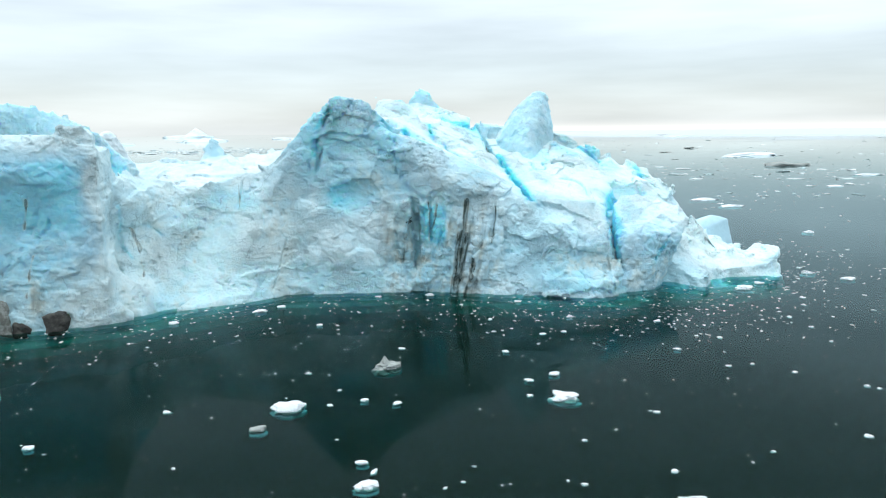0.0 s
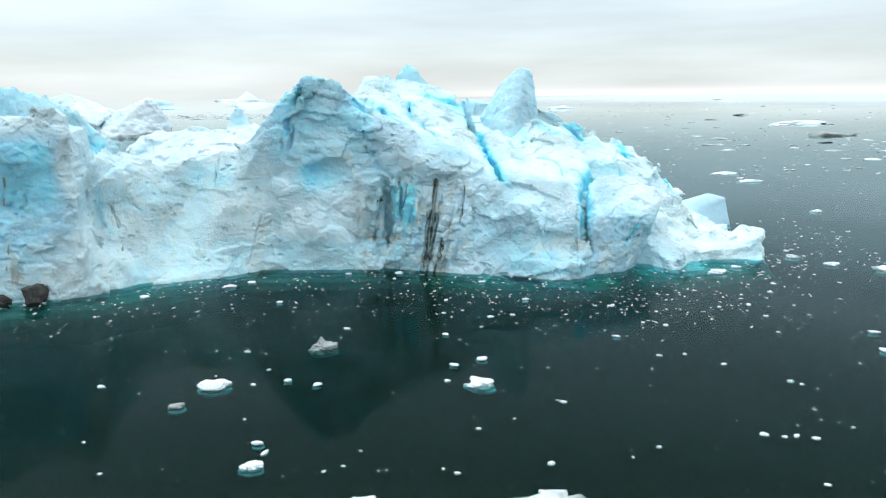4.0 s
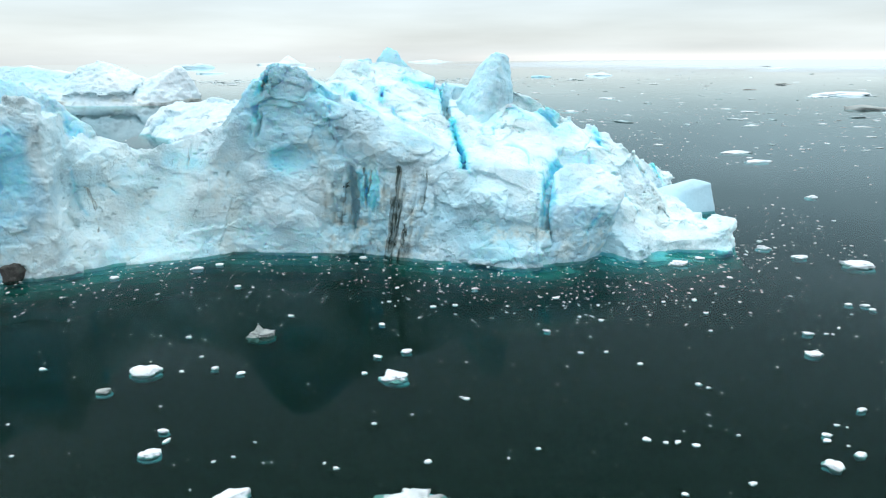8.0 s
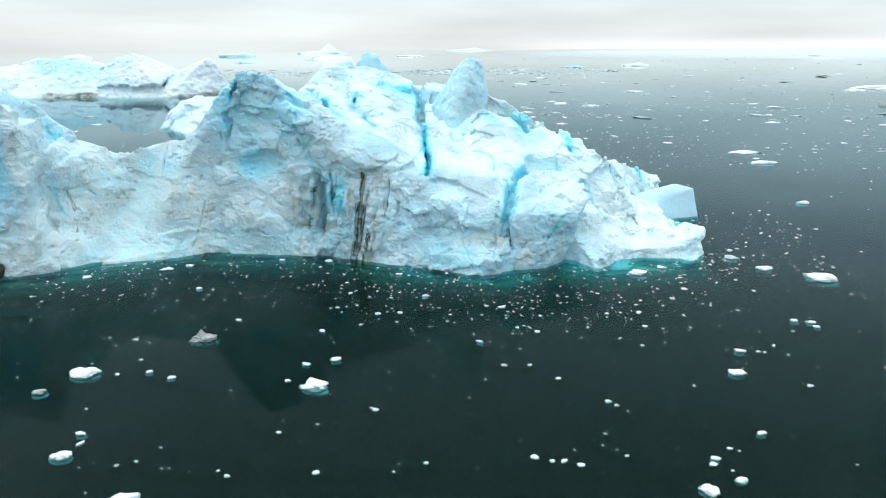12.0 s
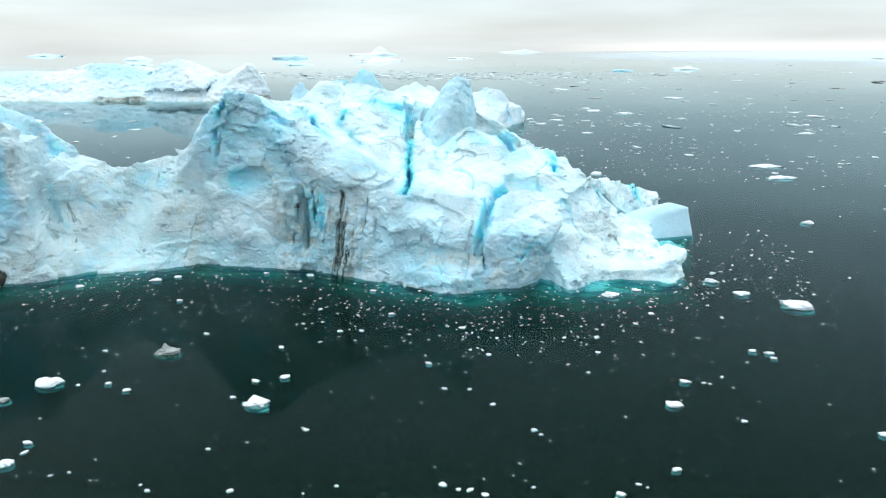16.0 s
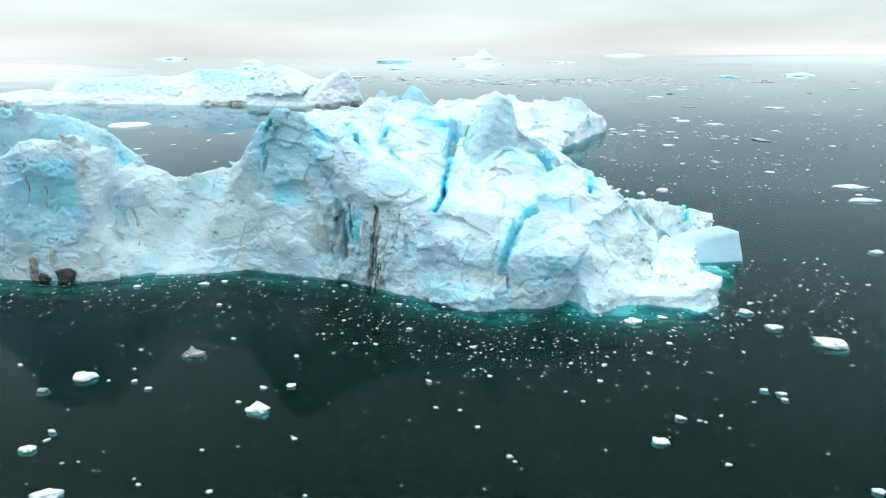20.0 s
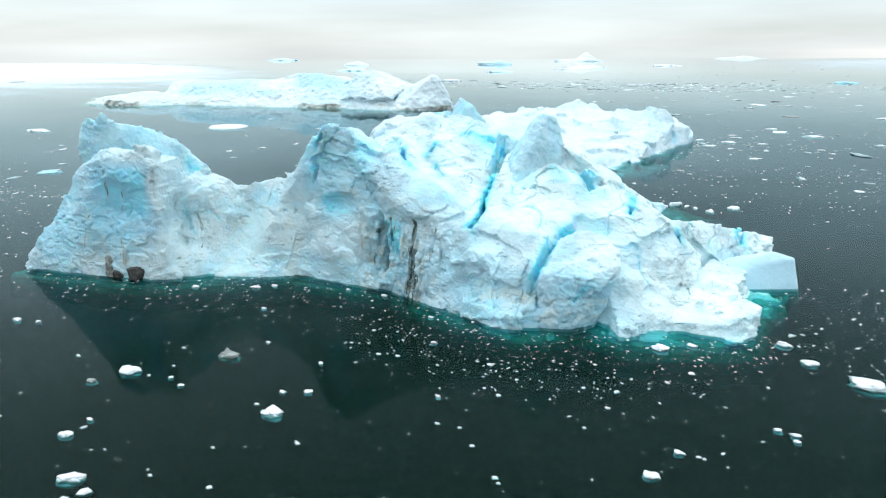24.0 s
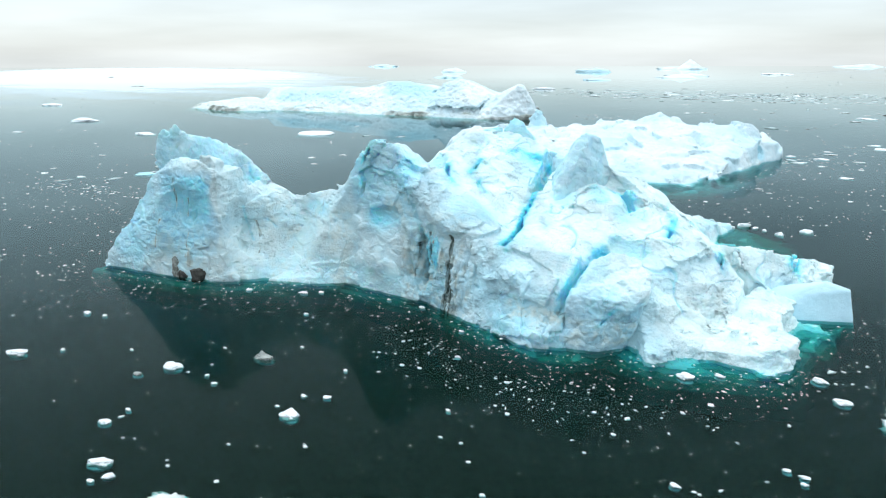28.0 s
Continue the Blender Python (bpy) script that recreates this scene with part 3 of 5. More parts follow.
# right apron and the tip
ice.lump([(46, 127, 12.8), (42.5, 118, 8.2), (40, 111.6, 3.2), (43, 108.4, 1.2), (45.2, 111.6, 1.2), (49, 116, 2.6), (51, 122, 4.4), (50, 130, 6.4), (46, 140, 10),
          (37, 110.5, D), (44.5, 107, D), (50, 113, D), (54, 124, D), (52, 138, D), (44, 145, D)], 1.0)
ice.lump([(46, 112.4, 1.0), (51, 113.2, 1.5), (58.8, 114.2, 2.0), (60.5, 122.5, 1.6), (58.4, 134, 0.8), (57.5, 140, 3.0), (52, 139, 5.6), (49, 121, 4.0), (53, 118.5, 3.4), (54, 128, 3.6),
          (46, 112, D), (52, 112.6, D), (60, 113.4, D), (62.5, 124, D), (60, 138, D), (48, 140, D)], 0.9)
ice.lump([(37.5, 117, 13.5), (38, 121, 15.2), (44.6, 127.4, 14), (41.5, 113.5, 7.4), (38.5, 111.4, 4.5), (36.2, 110, 0.5), (51, 121, 4.6), (51, 131, 8), (46, 138, 11), (36.5, 110.5, D), (46, 114, D), (50, 124, D), (46, 138, D)], 1.2)
ice.lump([(42.4, 107.0, 1.5), (44.6, 106.6, 1.4), (46, 110, 1.6), (44, 112, 3), (41.6, 110, 2.2), (43.6, 106.0, -1.5), (46.4, 110.2, -1.5)], 0.25)
ice.lump([(56, 115.5, 2.4), (59.2, 114.6, 2.7), (61.8, 117.8, 3.8), (62, 121.8, 3.9), (58.8, 120.4, 4.2), (56.5, 118.5, 2.6), (60, 113.6, D), (62.6, 123.8, D), (54, 124, D), (52, 113.5, D)], 0.8)
for sx, sy, sz in ((31.5, 128.6, 22.2), (34.4, 128.2, 20.6), (38.0, 128, 19.2), (41.2, 127.8, 17.4), (43.6, 127.4, 16.6), (46.4, 131, 13.8), (48, 134.6, 12.8)):
    ice.lump([(sx - 1.5, sy - 1.2, sz - 3.2), (sx + 1.5, sy - 0.8, sz - 3.2), (sx + 0.2, sy + 1.8, sz - 3.2), (sx - 0.4, sy, sz), (sx + 0.5, sy + 0.2, sz - 0.5)], 0.4)
for bx, by, bz, br in ((47.5, 120.3, 4.4, 1.3), (55.1, 128.3, 3.2, 1.3), (44, 128.6, 8.2, 0.9), (53.1, 117.8, 3.0, 1.0), (56.2, 116.4, 2.4, 0.9), (50.4, 124.5, 4.9, 0.8), (57.6, 124.2, 3.0, 0.9), (41.6, 113.2, 5.6, 0.8)):
    ice.lump([(bx - br, by - 0.6 * br, bz - br), (bx + br, by - 0.8 * br, bz - br), (bx + 0.3 * br, by + br, bz - br), (bx - 0.5 * br, by - 0.5 * br, bz + 0.7 * br), (bx + 0.5 * br, by - 0.2 * br, bz + br), (bx, by + 0.7 * br, bz + 0.6 * br)], 0.3)
ice.blob((53.8, 126, 3.4), (1.7, 1.6, 1.6), 0.5)
# low wall behind the wedge
ice.lump([(45.5, 135, 13.2), (50, 145, 9.8), (54, 152, 8.6), (57.5, 157.5, 7.2), (59.4, 159.5, 5.4), (60.6, 158, 3.0), (57, 148, 3.6), (50, 137, 6.5),
          (41, 148, 8), (54, 164, 4.5), (52, 140, D), (61, 158, D), (57, 167, D), (40, 158, D), (44, 140, D)], 0.9)
ice.lump([(57.5, 155, 5.6), (61, 157.8, 5.6), (60.5, 161.5, 5.4), (56.6, 162, 6), (61, 157.6, D), (60, 162, D), (56, 162, D), (57, 155, D)], 0.4)
# back of the berg and the low tongue behind
ice.lump([(0, 140, 29), (12, 136, 26), (27, 133, 23.6), (25, 150, 20.5), (25, 160, 14.2), (16, 168, 12), (-2, 168, 14), (-14, 148, 18),
          (30, 165, D), (24, 186, D), (2, 186, D), (-18, 160, D), (-18, 140, D), (46, 136, 11), (46, 150, D)], 2.0)
# wave-washed foot below the bowl
ice.lump([(-37, 98.2, 0.7), (-30, 102.4, 1.1), (-24, 106.2, 0.8), (-37, 101, 2.0), (-29, 105.6, 2.4), (-22, 108.6, 1.6), (-37, 98, -2), (-23, 106, -2), (-30, 108, -2)], 0.7)
ice.lump([(-45.5, 92.4, 1.4), (-42, 93.8, 1.8), (-41, 95.4, 1.2), (-44, 95, 2.8), (-45.6, 92.2, -1), (-41, 94.6, -1), (-43, 97, -1)], 0.4)
# submerged shelves
ice.lump([(36, 109, -0.7), (44, 106.6, -0.7), (52, 112, -0.7), (60, 113.4, -0.7), (62.5, 122, -0.7), (60, 138, -0.7), (42, 120, -0.7), (35.4, 105.6, -4.6), (44, 104, -4.6), (56, 108.6, -4.6), (63.4, 112.6, -4.6), (63.8, 126, -4.6), (64, 142, -3),
          (35, 105, D), (57, 107.4, D), (65.8, 112, D), (65.8, 140, D)], 1.2)
ice.lump([(58, 126, -0.7), (61, 128, -0.7), (62.5, 138, -0.7), (66, 144, -0.7), (54, 145, -0.7), (63.8, 126, -4.4), (64.4, 140, -2.6), (64.8, 147, -1.4), (64.4, 126, D), (65.0, 148, D), (54, 146, D)], 1.2)
for (xa, ya), (xb, yb) in zip(((-79, 83), (-65, 86), (-52, 88.6), (-43, 92.4), (-34, 99.4), (-23, 106.2), (-12, 107), (-1, 107.2), (15, 102.2), (27, 100.2), (33, 102.6)),
                              ((-65, 86), (-52, 88.6), (-43, 92.4), (-34, 99.4), (-23, 106.2), (-12, 107), (-1, 107.2), (15, 102.2), (27, 100.2), (33, 102.6), (38, 109))):
    ice.lump([(xa, ya + 0.3, -1.6), (xb, yb + 0.3, -1.6), (xa, ya - 0.3, -3.4), (xb, yb - 0.3, -3.4), (xa, ya - 0.6, D), (xb, yb - 0.6, D), (xa, ya + 4, D), (xb, yb + 4, D), (xa, ya + 4, -1.0), (xb, yb + 4, -1.0)], 0.4)
# hollows
ice.scoop((-33, 98.6, 10.6), (10.5, 7.4, 9.2), 3.2)
ice.soften((-43, 90, 1), (-14, 117, 18), 1.6, 4.0)
ice.lump([(-43.4, 107.2, 17.0), (-40, 109.3, 15.8), (-37, 110.6, 15.2), (-34, 111, 15.3), (-30, 111, 16.6), (-27, 110.6, 18.2), (-42, 112, 11), (-30, 115, 11), (-36, 108, 9), (-30, 109, 10), (-42, 106.5, 11)], 0.8)
ice.scoop((-52.4, 89.0, 15.4), (7.2, 2.7, 7.4), 0.9)
ice.scoop((-11.8, 105.9, 15.6), (4.2, 3.0, 2.2), 0.7, 1.0, 0.45)
ice.scoop((-20, 105.5, 11), (4, 3.0, 6), 1.6)
ice.scoop((0.0, 103.6, 9.8), (4.4, 3.8, 5.6), 1.4)
ice.scoop((10.5, 102.2, 8), (4.2, 3.0, 6.5), 1.4)
ice.scoop((24, 101, 5.0), (5, 2.2, 2.6), 0.9)
ice.scoop((49, 113.5, 6.6), (4.5, 4.0, 3.6), 1.2)
ice.scoop((60.5, 131.5, 1.6), (3.2, 6.0, 3.0), 0.7)
ice.scoop((53.5, 122.0, 5.6), (3.6, 3.0, 1.9), 0.6)
ice.scoop((6.4, 130, 30.4), (4.6, 6.4, 4.6), 0.9, 0.15, 0.5)
ice.scoop((-2.6, 126.5, 30.2), (3.2, 4.4, 2.9), 0.8, 0.2, 0.5)
ice.scoop((-6.4, 117.5, 26.6), (2.6, 3.0, 2.2), 0.8, 0.4, 0.6)
ice.notch([(3.6, 131.6, 32), (9.4, 133.6, 32), (3.2, 130.2, 27.4), (9.6, 130.8, 25), (4, 133.4, 27.2), (9.6, 134, 25.2)], 0.4, 0.9, 0.6)
ice.scoop((19.5, 121.5, 23.5), (5.5, 3.6, 3.6), 0.8, 0.35, 0.35)
ice.scoop((26, 124.5, 23.5), (3.4, 3.4, 3.0), 0.8, 0.5, 0.35)
ice.scoop((33, 123.5, 20.0), (3.4, 3.0, 2.2), 0.8, 0.4, 0.6)
ice.scoop((35.5, 117.2, 15.4), (4.0, 2.2, 2.6), 0.6, 0.4, 0.5)
# crevasses
ice.crevasse([(9.0, 140, 27.5), (9.9, 135, 25.8), (11.6, 128.6, 23.2), (13.4, 123, 20.6), (14.4, 117.6, 18.0), (15.8, 113.6, 15.8), (16.0, 110.4, 13.8), (16.2, 107.6, 12.4)], 3.6, 0.8, 1.0, 0.4)
ice.crevasse([(33.4, 116.6, 14.8), (30.6, 113.8, 14.8), (29.6, 109.8, 12.2), (29.3, 106.4, 9.2), (29.2, 104.4, 7.4)], 3.2, 1.2, 1.0, 0.45)
ice.crevasse([(-3.5, 118.5, 24.6), (-1.6, 115.8, 23.2), (1.0, 114.2, 21.4)], 1.2, 0.5, 0.9, 0.8)
ice.crevasse([(0.9, 124, 26.0), (1.2, 119.5, 24.2)], 1.2, 0.4, 0.9, 0.6)
ice.crevasse([(3.4, 119, 23.0), (5.4, 117.8, 21.8)], 1.0, 0.4, 0.9, 0.5)
ice.crevasse([(27, 130, 20), (31.5, 126.5, 19.6)], 2.5, 0.9, 1.0, 0.8)
ice.crevasse([(39, 127.6, 15.6), (39.6, 123, 14.4)], 1.4, 0.5, 0.9, 0.6)
ice.crevasse([(46.4, 133, 11.2), (47, 128.6, 10.4)], 1.4, 0.6, 0.9, 0.7)
ice.crevasse([(54.2, 155, 6.5), (55.5, 149.5, 5.5)], 3.5, 1.0, 1.0, 0.6)
# broad flutes of the stained wall
flutes, fp = ice.window((-8, 100, -1), (13, 111, 15.5), 0.0)
grid = np.broadcast_arrays(*fp)
pts = np.stack([g.ravel() for g in grid], 1)
mask = near(pts[:, 0], -8, -4.5) * (1 - near(pts[:, 0], 8, 12.5)) * (1 - near(pts[:, 2], 10.5, 15)) * near(pts[:, 2], -1, 2)
rib = np.abs(soft_noise(pts, (1.5, 3.0, 8.0), 331)) * 1.5 + 0.6 * np.abs(soft_noise(pts, (0.8, 2.0, 5.0), 332)) - 0.55
ice.v[flutes] -= (0.6 * mask * rib).reshape(ice.v[flutes].shape)
# cracks
for line in (((-43.9, 99.6, 15.2), (-43.9, 100.0, 12.6), (-43.7, 100.6, 9.6), (-43.0, 101.0, 7.6)), ((-41.6, 103.6, 12.0), (-40.4, 104.3, 11.2), (-39.8, 104.6, 10.4))):
    for a, b in zip(line[:-1], line[1:]):
        a, b, out, side = Vector(a), Vector(b), Vector((0.78, -0.62, 0)), Vector((0.62, 0.78, 0))
        ice.notch([tuple(q) for q in (a + out * 1.2 + side * 0.2, a + out * 1.2 - side * 0.2, b + out * 1.2 + side * 0.2, b + out * 1.2 - side * 0.2, a - out * 0.6, b - out * 0.6)], 0.15, 0.5, 0.25)
ice.notch([(-17.6, 106.3, 21), (-17.0, 106.3, 21), (-17.8, 107, 24.5), (-16.4, 107, 24.5), (-17.2, 108.5, 22), (-17, 108.4, 24)], 0.2, 0.9, 0.7)
ice.notch([(-17.2, 106.5, 25.5), (-16.7, 106.5, 25.5), (-15.0, 107, 28.5), (-14.4, 107, 28.5), (-16.4, 109, 26), (-14.8, 109, 28)], 0.2, 0.9, 0.5)


def crags(p):
    """Where the ice is broken: the peaks and the stained wall more than the worn slopes."""
    x, y, z = p[:, 0], p[:, 1], p[:, 2]
    wall = near(x, -9, -4) * (1 - near(x, 12, 17)) * (1 - near(y, 109, 112)) * (1 - near(z, 14, 18))
    low_front = near(x, 15, 20) * (1 - near(y, 105, 110))
    low_front = low_front + 0.5 * near(x, 41, 46) * (1 - near(z, 9, 13))
    bowl = np.exp(-(((x + 31) / 10) ** 2 + ((z - 9) / 8) ** 2))
    return 0.42 - 0.30 * bowl + 0.25 * near(z, 20, 27) + 0.25 * near(y, 112, 117) * near(z, 13, 17) + 0.5 * wall + 0.55 * low_front + 0.35 * near(soft_noise(p, 12.0, 19), 0.0, 0.5)


ice.roughen([((11, 11, 8), 0.4, 11), ((4.5, 4.5, 3.4), 0.16, 12)], [((8, 7, 6), 0.6, 211), ((4.2, 3.8, 3.0), 0.3, 214)], crags)


def rifts(v):
    """Thin cracks that wander over the upper slopes."""
    x, y, z = v[:, 0], v[:, 1], v[:, 2]
    bent = v + 1.0 * np.stack([soft_noise(v, 2.5, 480 + i) for i in range(3)], 1)
    thin = np.exp(-(soft_noise(bent, (8, 11, 9), 483) / 0.028) ** 2) * near(soft_noise(v, 9.0, 484), 0.0, 0.3)
    short = np.exp(-(soft_noise(bent, (4, 5, 6), 485) / 0.035) ** 2) * near(soft_noise(v, 5.0, 486), 0.2, 0.45)
    return np.maximum(thin, short) * (0.35 + 0.65 * near(y, 109.5, 112)) * near(z, 3, 6) * (1 - near(-x, 24, 28))


def berg_crumble(v, n):
    """Fine relief: ledges on the steep faces, knobs and pits where the ice is broken, flutes in the stained wall, soft snow elsewhere."""
    x, y, z = v[:, 0], v[:, 1], v[:, 2]
    rough = crags(v)
    steep = 1 - near(n[:, 2], 0.35, 0.8)
    snow = near(y, 112, 116) * near(n[:, 2], 0.2, 0.6)
    patch = (0.10 + 1.1 * near(soft_noise(v, (7, 7, 5), 401), -0.05, 0.5)) * (1 - 0.6 * snow)
    tilted = v + np.stack([0 * x, 0 * x, 0.25 * x + 1.2 * soft_noise(v, 4.0, 402)], 1)
    ledge = billow(tilted, (4.2, 4.2, 1.1), 403) + 0.5 * billow(tilted, (1.7, 1.7, 0.5), 404)
    knob = billow(v, 1.4, 405) + 0.5 * billow(v, 0.6, 406)
    grit = soft_noise(v, 0.34, 407)
    push = rough * patch * (0.11 * steep * ledge + 0.08 * knob) + 0.034 * (0.4 + rough) * grit * (1 - 0.5 * snow)
    hole = near(soft_noise(v, 3.4, 408), 0.22, 0.5) * near(soft_noise(v, (0.8, 0.8, 0.6), 409), 0.45, 0.7)
    push = push - 0.35 * hole * steep
    push = push - 0.32 * rifts(v)
    apron = near(x, 40, 45) * (1 - near(z, 8, 12))
    push = push + apron * (0.10 * billow(v, (2.4, 2.4, 1.8), 487) + 0.05 * billow(v, 1.1, 488))
    # the wall: upright flutes, leaning grooves and hanging columns of blue ice
    wall = near(x, -7, -4) * (1 - near(x, 11, 13.5)) * (1 - near(y, 109.5, 111)) * near(z, 0.2, 2) * (1 - near(z, 13, 16))
    lean = np.stack([x - 0.12 * (z - 7), y, z], 1)
    flute = billow(lean, (1.5, 5.0, 9.0), 410) + 0.7 * billow(lean, (0.62, 4.0, 5.0), 411)
    push = push + wall * (0.20 * flute + 0.12 * knob)
    for gx, top, bx, foot, wide, deep in GROOVES:
        t = np.clip((top - z) / (top - foot), 0, 1)
        off = np.abs(x + 0.15 * soft_noise(v, (3.0, 3.0, 1.4), 412) - gx - t * (bx - gx))
        push = push - deep * np.exp(-(off / wide) ** 2) * near(z, foot - 0.6, foot + 0.8) * (1 - near(z, top - 0.4, top + 0.5)) * (1 - near(y, 110.5, 112.5))
    return push


# grooves in the front: x and z of the top, x and z of the foot, half width, depth
GROOVES = ((0.2, 14.2, 0.5, 8.1, 0.20, 1.0), (1.3, 13.9, 0.8, 9.7, 0.16, 0.8), (2.1, 9.6, 1.7, 6.9, 0.15, 0.8), (6.0, 14.4, 4.2, 1.0, 0.48, 0.8), (6.9, 12.0, 5.2, 3.0, 0.14, 0.5),
           (10.4, 13.9, 9.8, 7.8, 0.15, 0.5), (7.0, 4.9, 6.8, 2.8, 0.3, 0.6), (-3.0, 11.4, -3.4, 8.0, 0.32, 0.8), (-1.6, 9.0, -1.2, 5.6, 0.22, 0.5), (8.0, 4.6, 6.6, 0.6, 0.18, 0.4),
           (-14.6, 28.6, -15.8, 25.6, 0.24, 0.9), (-16.1, 22.6, -17.0, 19.2, 0.30, 1.1), (-18.2, 20.6, -18.0, 19.2, 0.18, 0.6), (-5.0, 24.0, -5.0, 23.0, 0.3, 0.7), (-5.1, 22.0, -4.8, 20.6, 0.16, 0.7),
           (-4.8, 19.4, -4.7, 18.4, 0.14, 0.6), (-28.7, 17.6, -29.1, 14.2, 0.11, 0.6), (-22.0, 9.0, -24.2, 1.2, 0.12, 0.35), (-55.4, 21.3, -56.6, 12.8, 0.16, 0.25), (-52.3, 17.0, -52.8, 13.3, 0.16, 0.25),
           (27.6, 5.6, 28.0, 0.8, 0.13, 0.4), (22.5, 4.6, 24.0, 2.2, 0.12, 0.35))


def berg_dirt(v):
    x, y, z = v[:, 0], v[:, 1], v[:, 2]
    xw = x + 0.8 * soft_noise(v, (2.5, 2.5, 5), 95)
    front = 1 - near(y, 109.5, 112.5)
    broken = near(soft_noise(v, (3.0, 3.0, 6.0), 96), -0.5, 0.5)
    xs = x - 0.17 * (z - 7) + 0.35 * soft_noise(v, (2.0, 2.0, 4.0), 95)
    lean = np.stack([xs, y, z], 1)
    strand = soft_noise(lean, (0.55, 3.0, 7.0), 101) + 0.6 * soft_noise(lean, (1.3, 3.0, 9.0), 102)
    mottle = soft_noise(v, (1.6, 1.6, 1.3), 103)
    wall = front * near(xw, -9, -4.5) * (1 - near(xw, 8, 14)) * (1 - near(z + 2 * soft_noise(v, 3.0, 97), 11, 16)) * np.clip(0.36 + 0.14 * broken + 0.22 * strand + 0.26 * mottle, 0, 1)
    wall = wall * (1 - 0.7 * near(x, -1.6, -0.9) * (1 - near(x, 2.4, 3.2)) * near(z, 7, 8.5))
    lines = 0
    runs = ((((6.1, 14.6), (5.5, 9.1)), 0.42, 1.5), (((5.5, 9.1), (4.6, 4.2), (3.9, -1)), 0.95, 1.7), (((7.0, 5.6), (6.4, 3.5), (5.6, -1)), 0.4, 1.1), (((10.3, 13.6), (9.8, 8.0)), 0.16, 1.0),
            (((-3.0, 11.6), (-3.4, 7.8)), 0.4, 0.85), (((-2.0, 6.0), (-1.4, 1.5)), 0.35, 0.6), (((0.2, 14.2), (0.45, 8.2)), 0.16, 0.8), (((1.3, 13.8), (0.8, 10)), 0.13, 0.8))
    wander = 0.3 * soft_noise(v, (2.0, 2.0, 3.0), 95)
    for run, wide, amount in runs:
        for (ax, az), (bx, bz) in zip(run[:-1], run[1:]):
            t = np.clip(((x - ax) * (bx - ax) + (z - az) * (bz - az)) / ((bx - ax) ** 2 + (bz - az) ** 2), 0, 1)
            off = np.hypot(x + wander - ax - t * (bx - ax), z - az - t * (bz - az))
            lines = np.maximum(lines, front * amount * np.exp(-(off / wide) ** 2) * np.clip(0.95 + 0.4 * strand, 0.45, 1.2))
    band = front * near(x, 18, 21) * (1 - near(x, 34, 38)) * np.exp(-((z - 4.6) / 2.0) ** 2) * 0.55
    apron = near(x, 42, 46) * (1 - near(x, 58, 61)) * near(y, 113, 116) * (1 - near(y, 132, 138)) * 0.26 * near(soft_noise(v, 3.0, 98), -0.3, 0.3)
    brow = front * near(x, -14, -9) * (1 - near(x, 6, 13)) * np.exp(-((z - 17.5) / 3.4) ** 2) * 0.42 * broken
    bowl = front * np.exp(-((xw + 23) / 2.6) ** 2) * (1 - near(z, 14, 18)) * 0.42
    tower = near(-x, 42, 44) * (1 - near(-x, 60, 66)) * (0.26 * (1 - near(z, 6, 14)) + 0.45 * np.exp(-((xw + 51.2) / 0.4) ** 2) * near(z, 2, 3) * (1 - near(z, 5, 8)))
    knob = np.exp(-(((x + 47) / 2.2) ** 2 + ((z - 25.5) / 1.4) ** 2)) * 0.45
    slope = near(-x, 24, 32) * (1 - near(-x, 42, 46)) * (0.16 + 0.2 * near(soft_noise(v, (3, 3, 2), 104), 0.0, 0.5))
    crack = 0.8 * np.exp(-((x + 29.0 + 0.1 * (z - 15)) / 0.16) ** 2) * near(z, 13.6, 14.2) * (1 - near(z, 17.2, 17.8)) * (1 - near(y, 111, 112))
    for ax, az, bx, bz in ((-55.5, 21.3, -56.6, 12.8), (-52.3, 17.0, -52.8, 13.3), (-51.5, 9.8, -52.5, 4.6), (-59.5, 12, -60.5, 6), (-38.5, 13, -35.5, 6), (-43.2, 12, -41.5, 5)):
        along = np.clip(((x - ax) * (bx - ax) + (z - az) * (bz - az)) / ((bx - ax) ** 2 + (bz - az) ** 2), 0, 1)
        off = np.hypot(x - ax - along * (bx - ax), z - az - along * (bz - az)) + 0.25 * soft_noise(v, 1.5, 99)
        crack = np.maximum(crack, 0.85 * np.exp(-(off / 0.2) ** 2) * (1 - near(y, 104, 108)))
    return np.maximum.reduce([crack, wall, lines, band, apron, brow, bowl, tower, knob, slope])


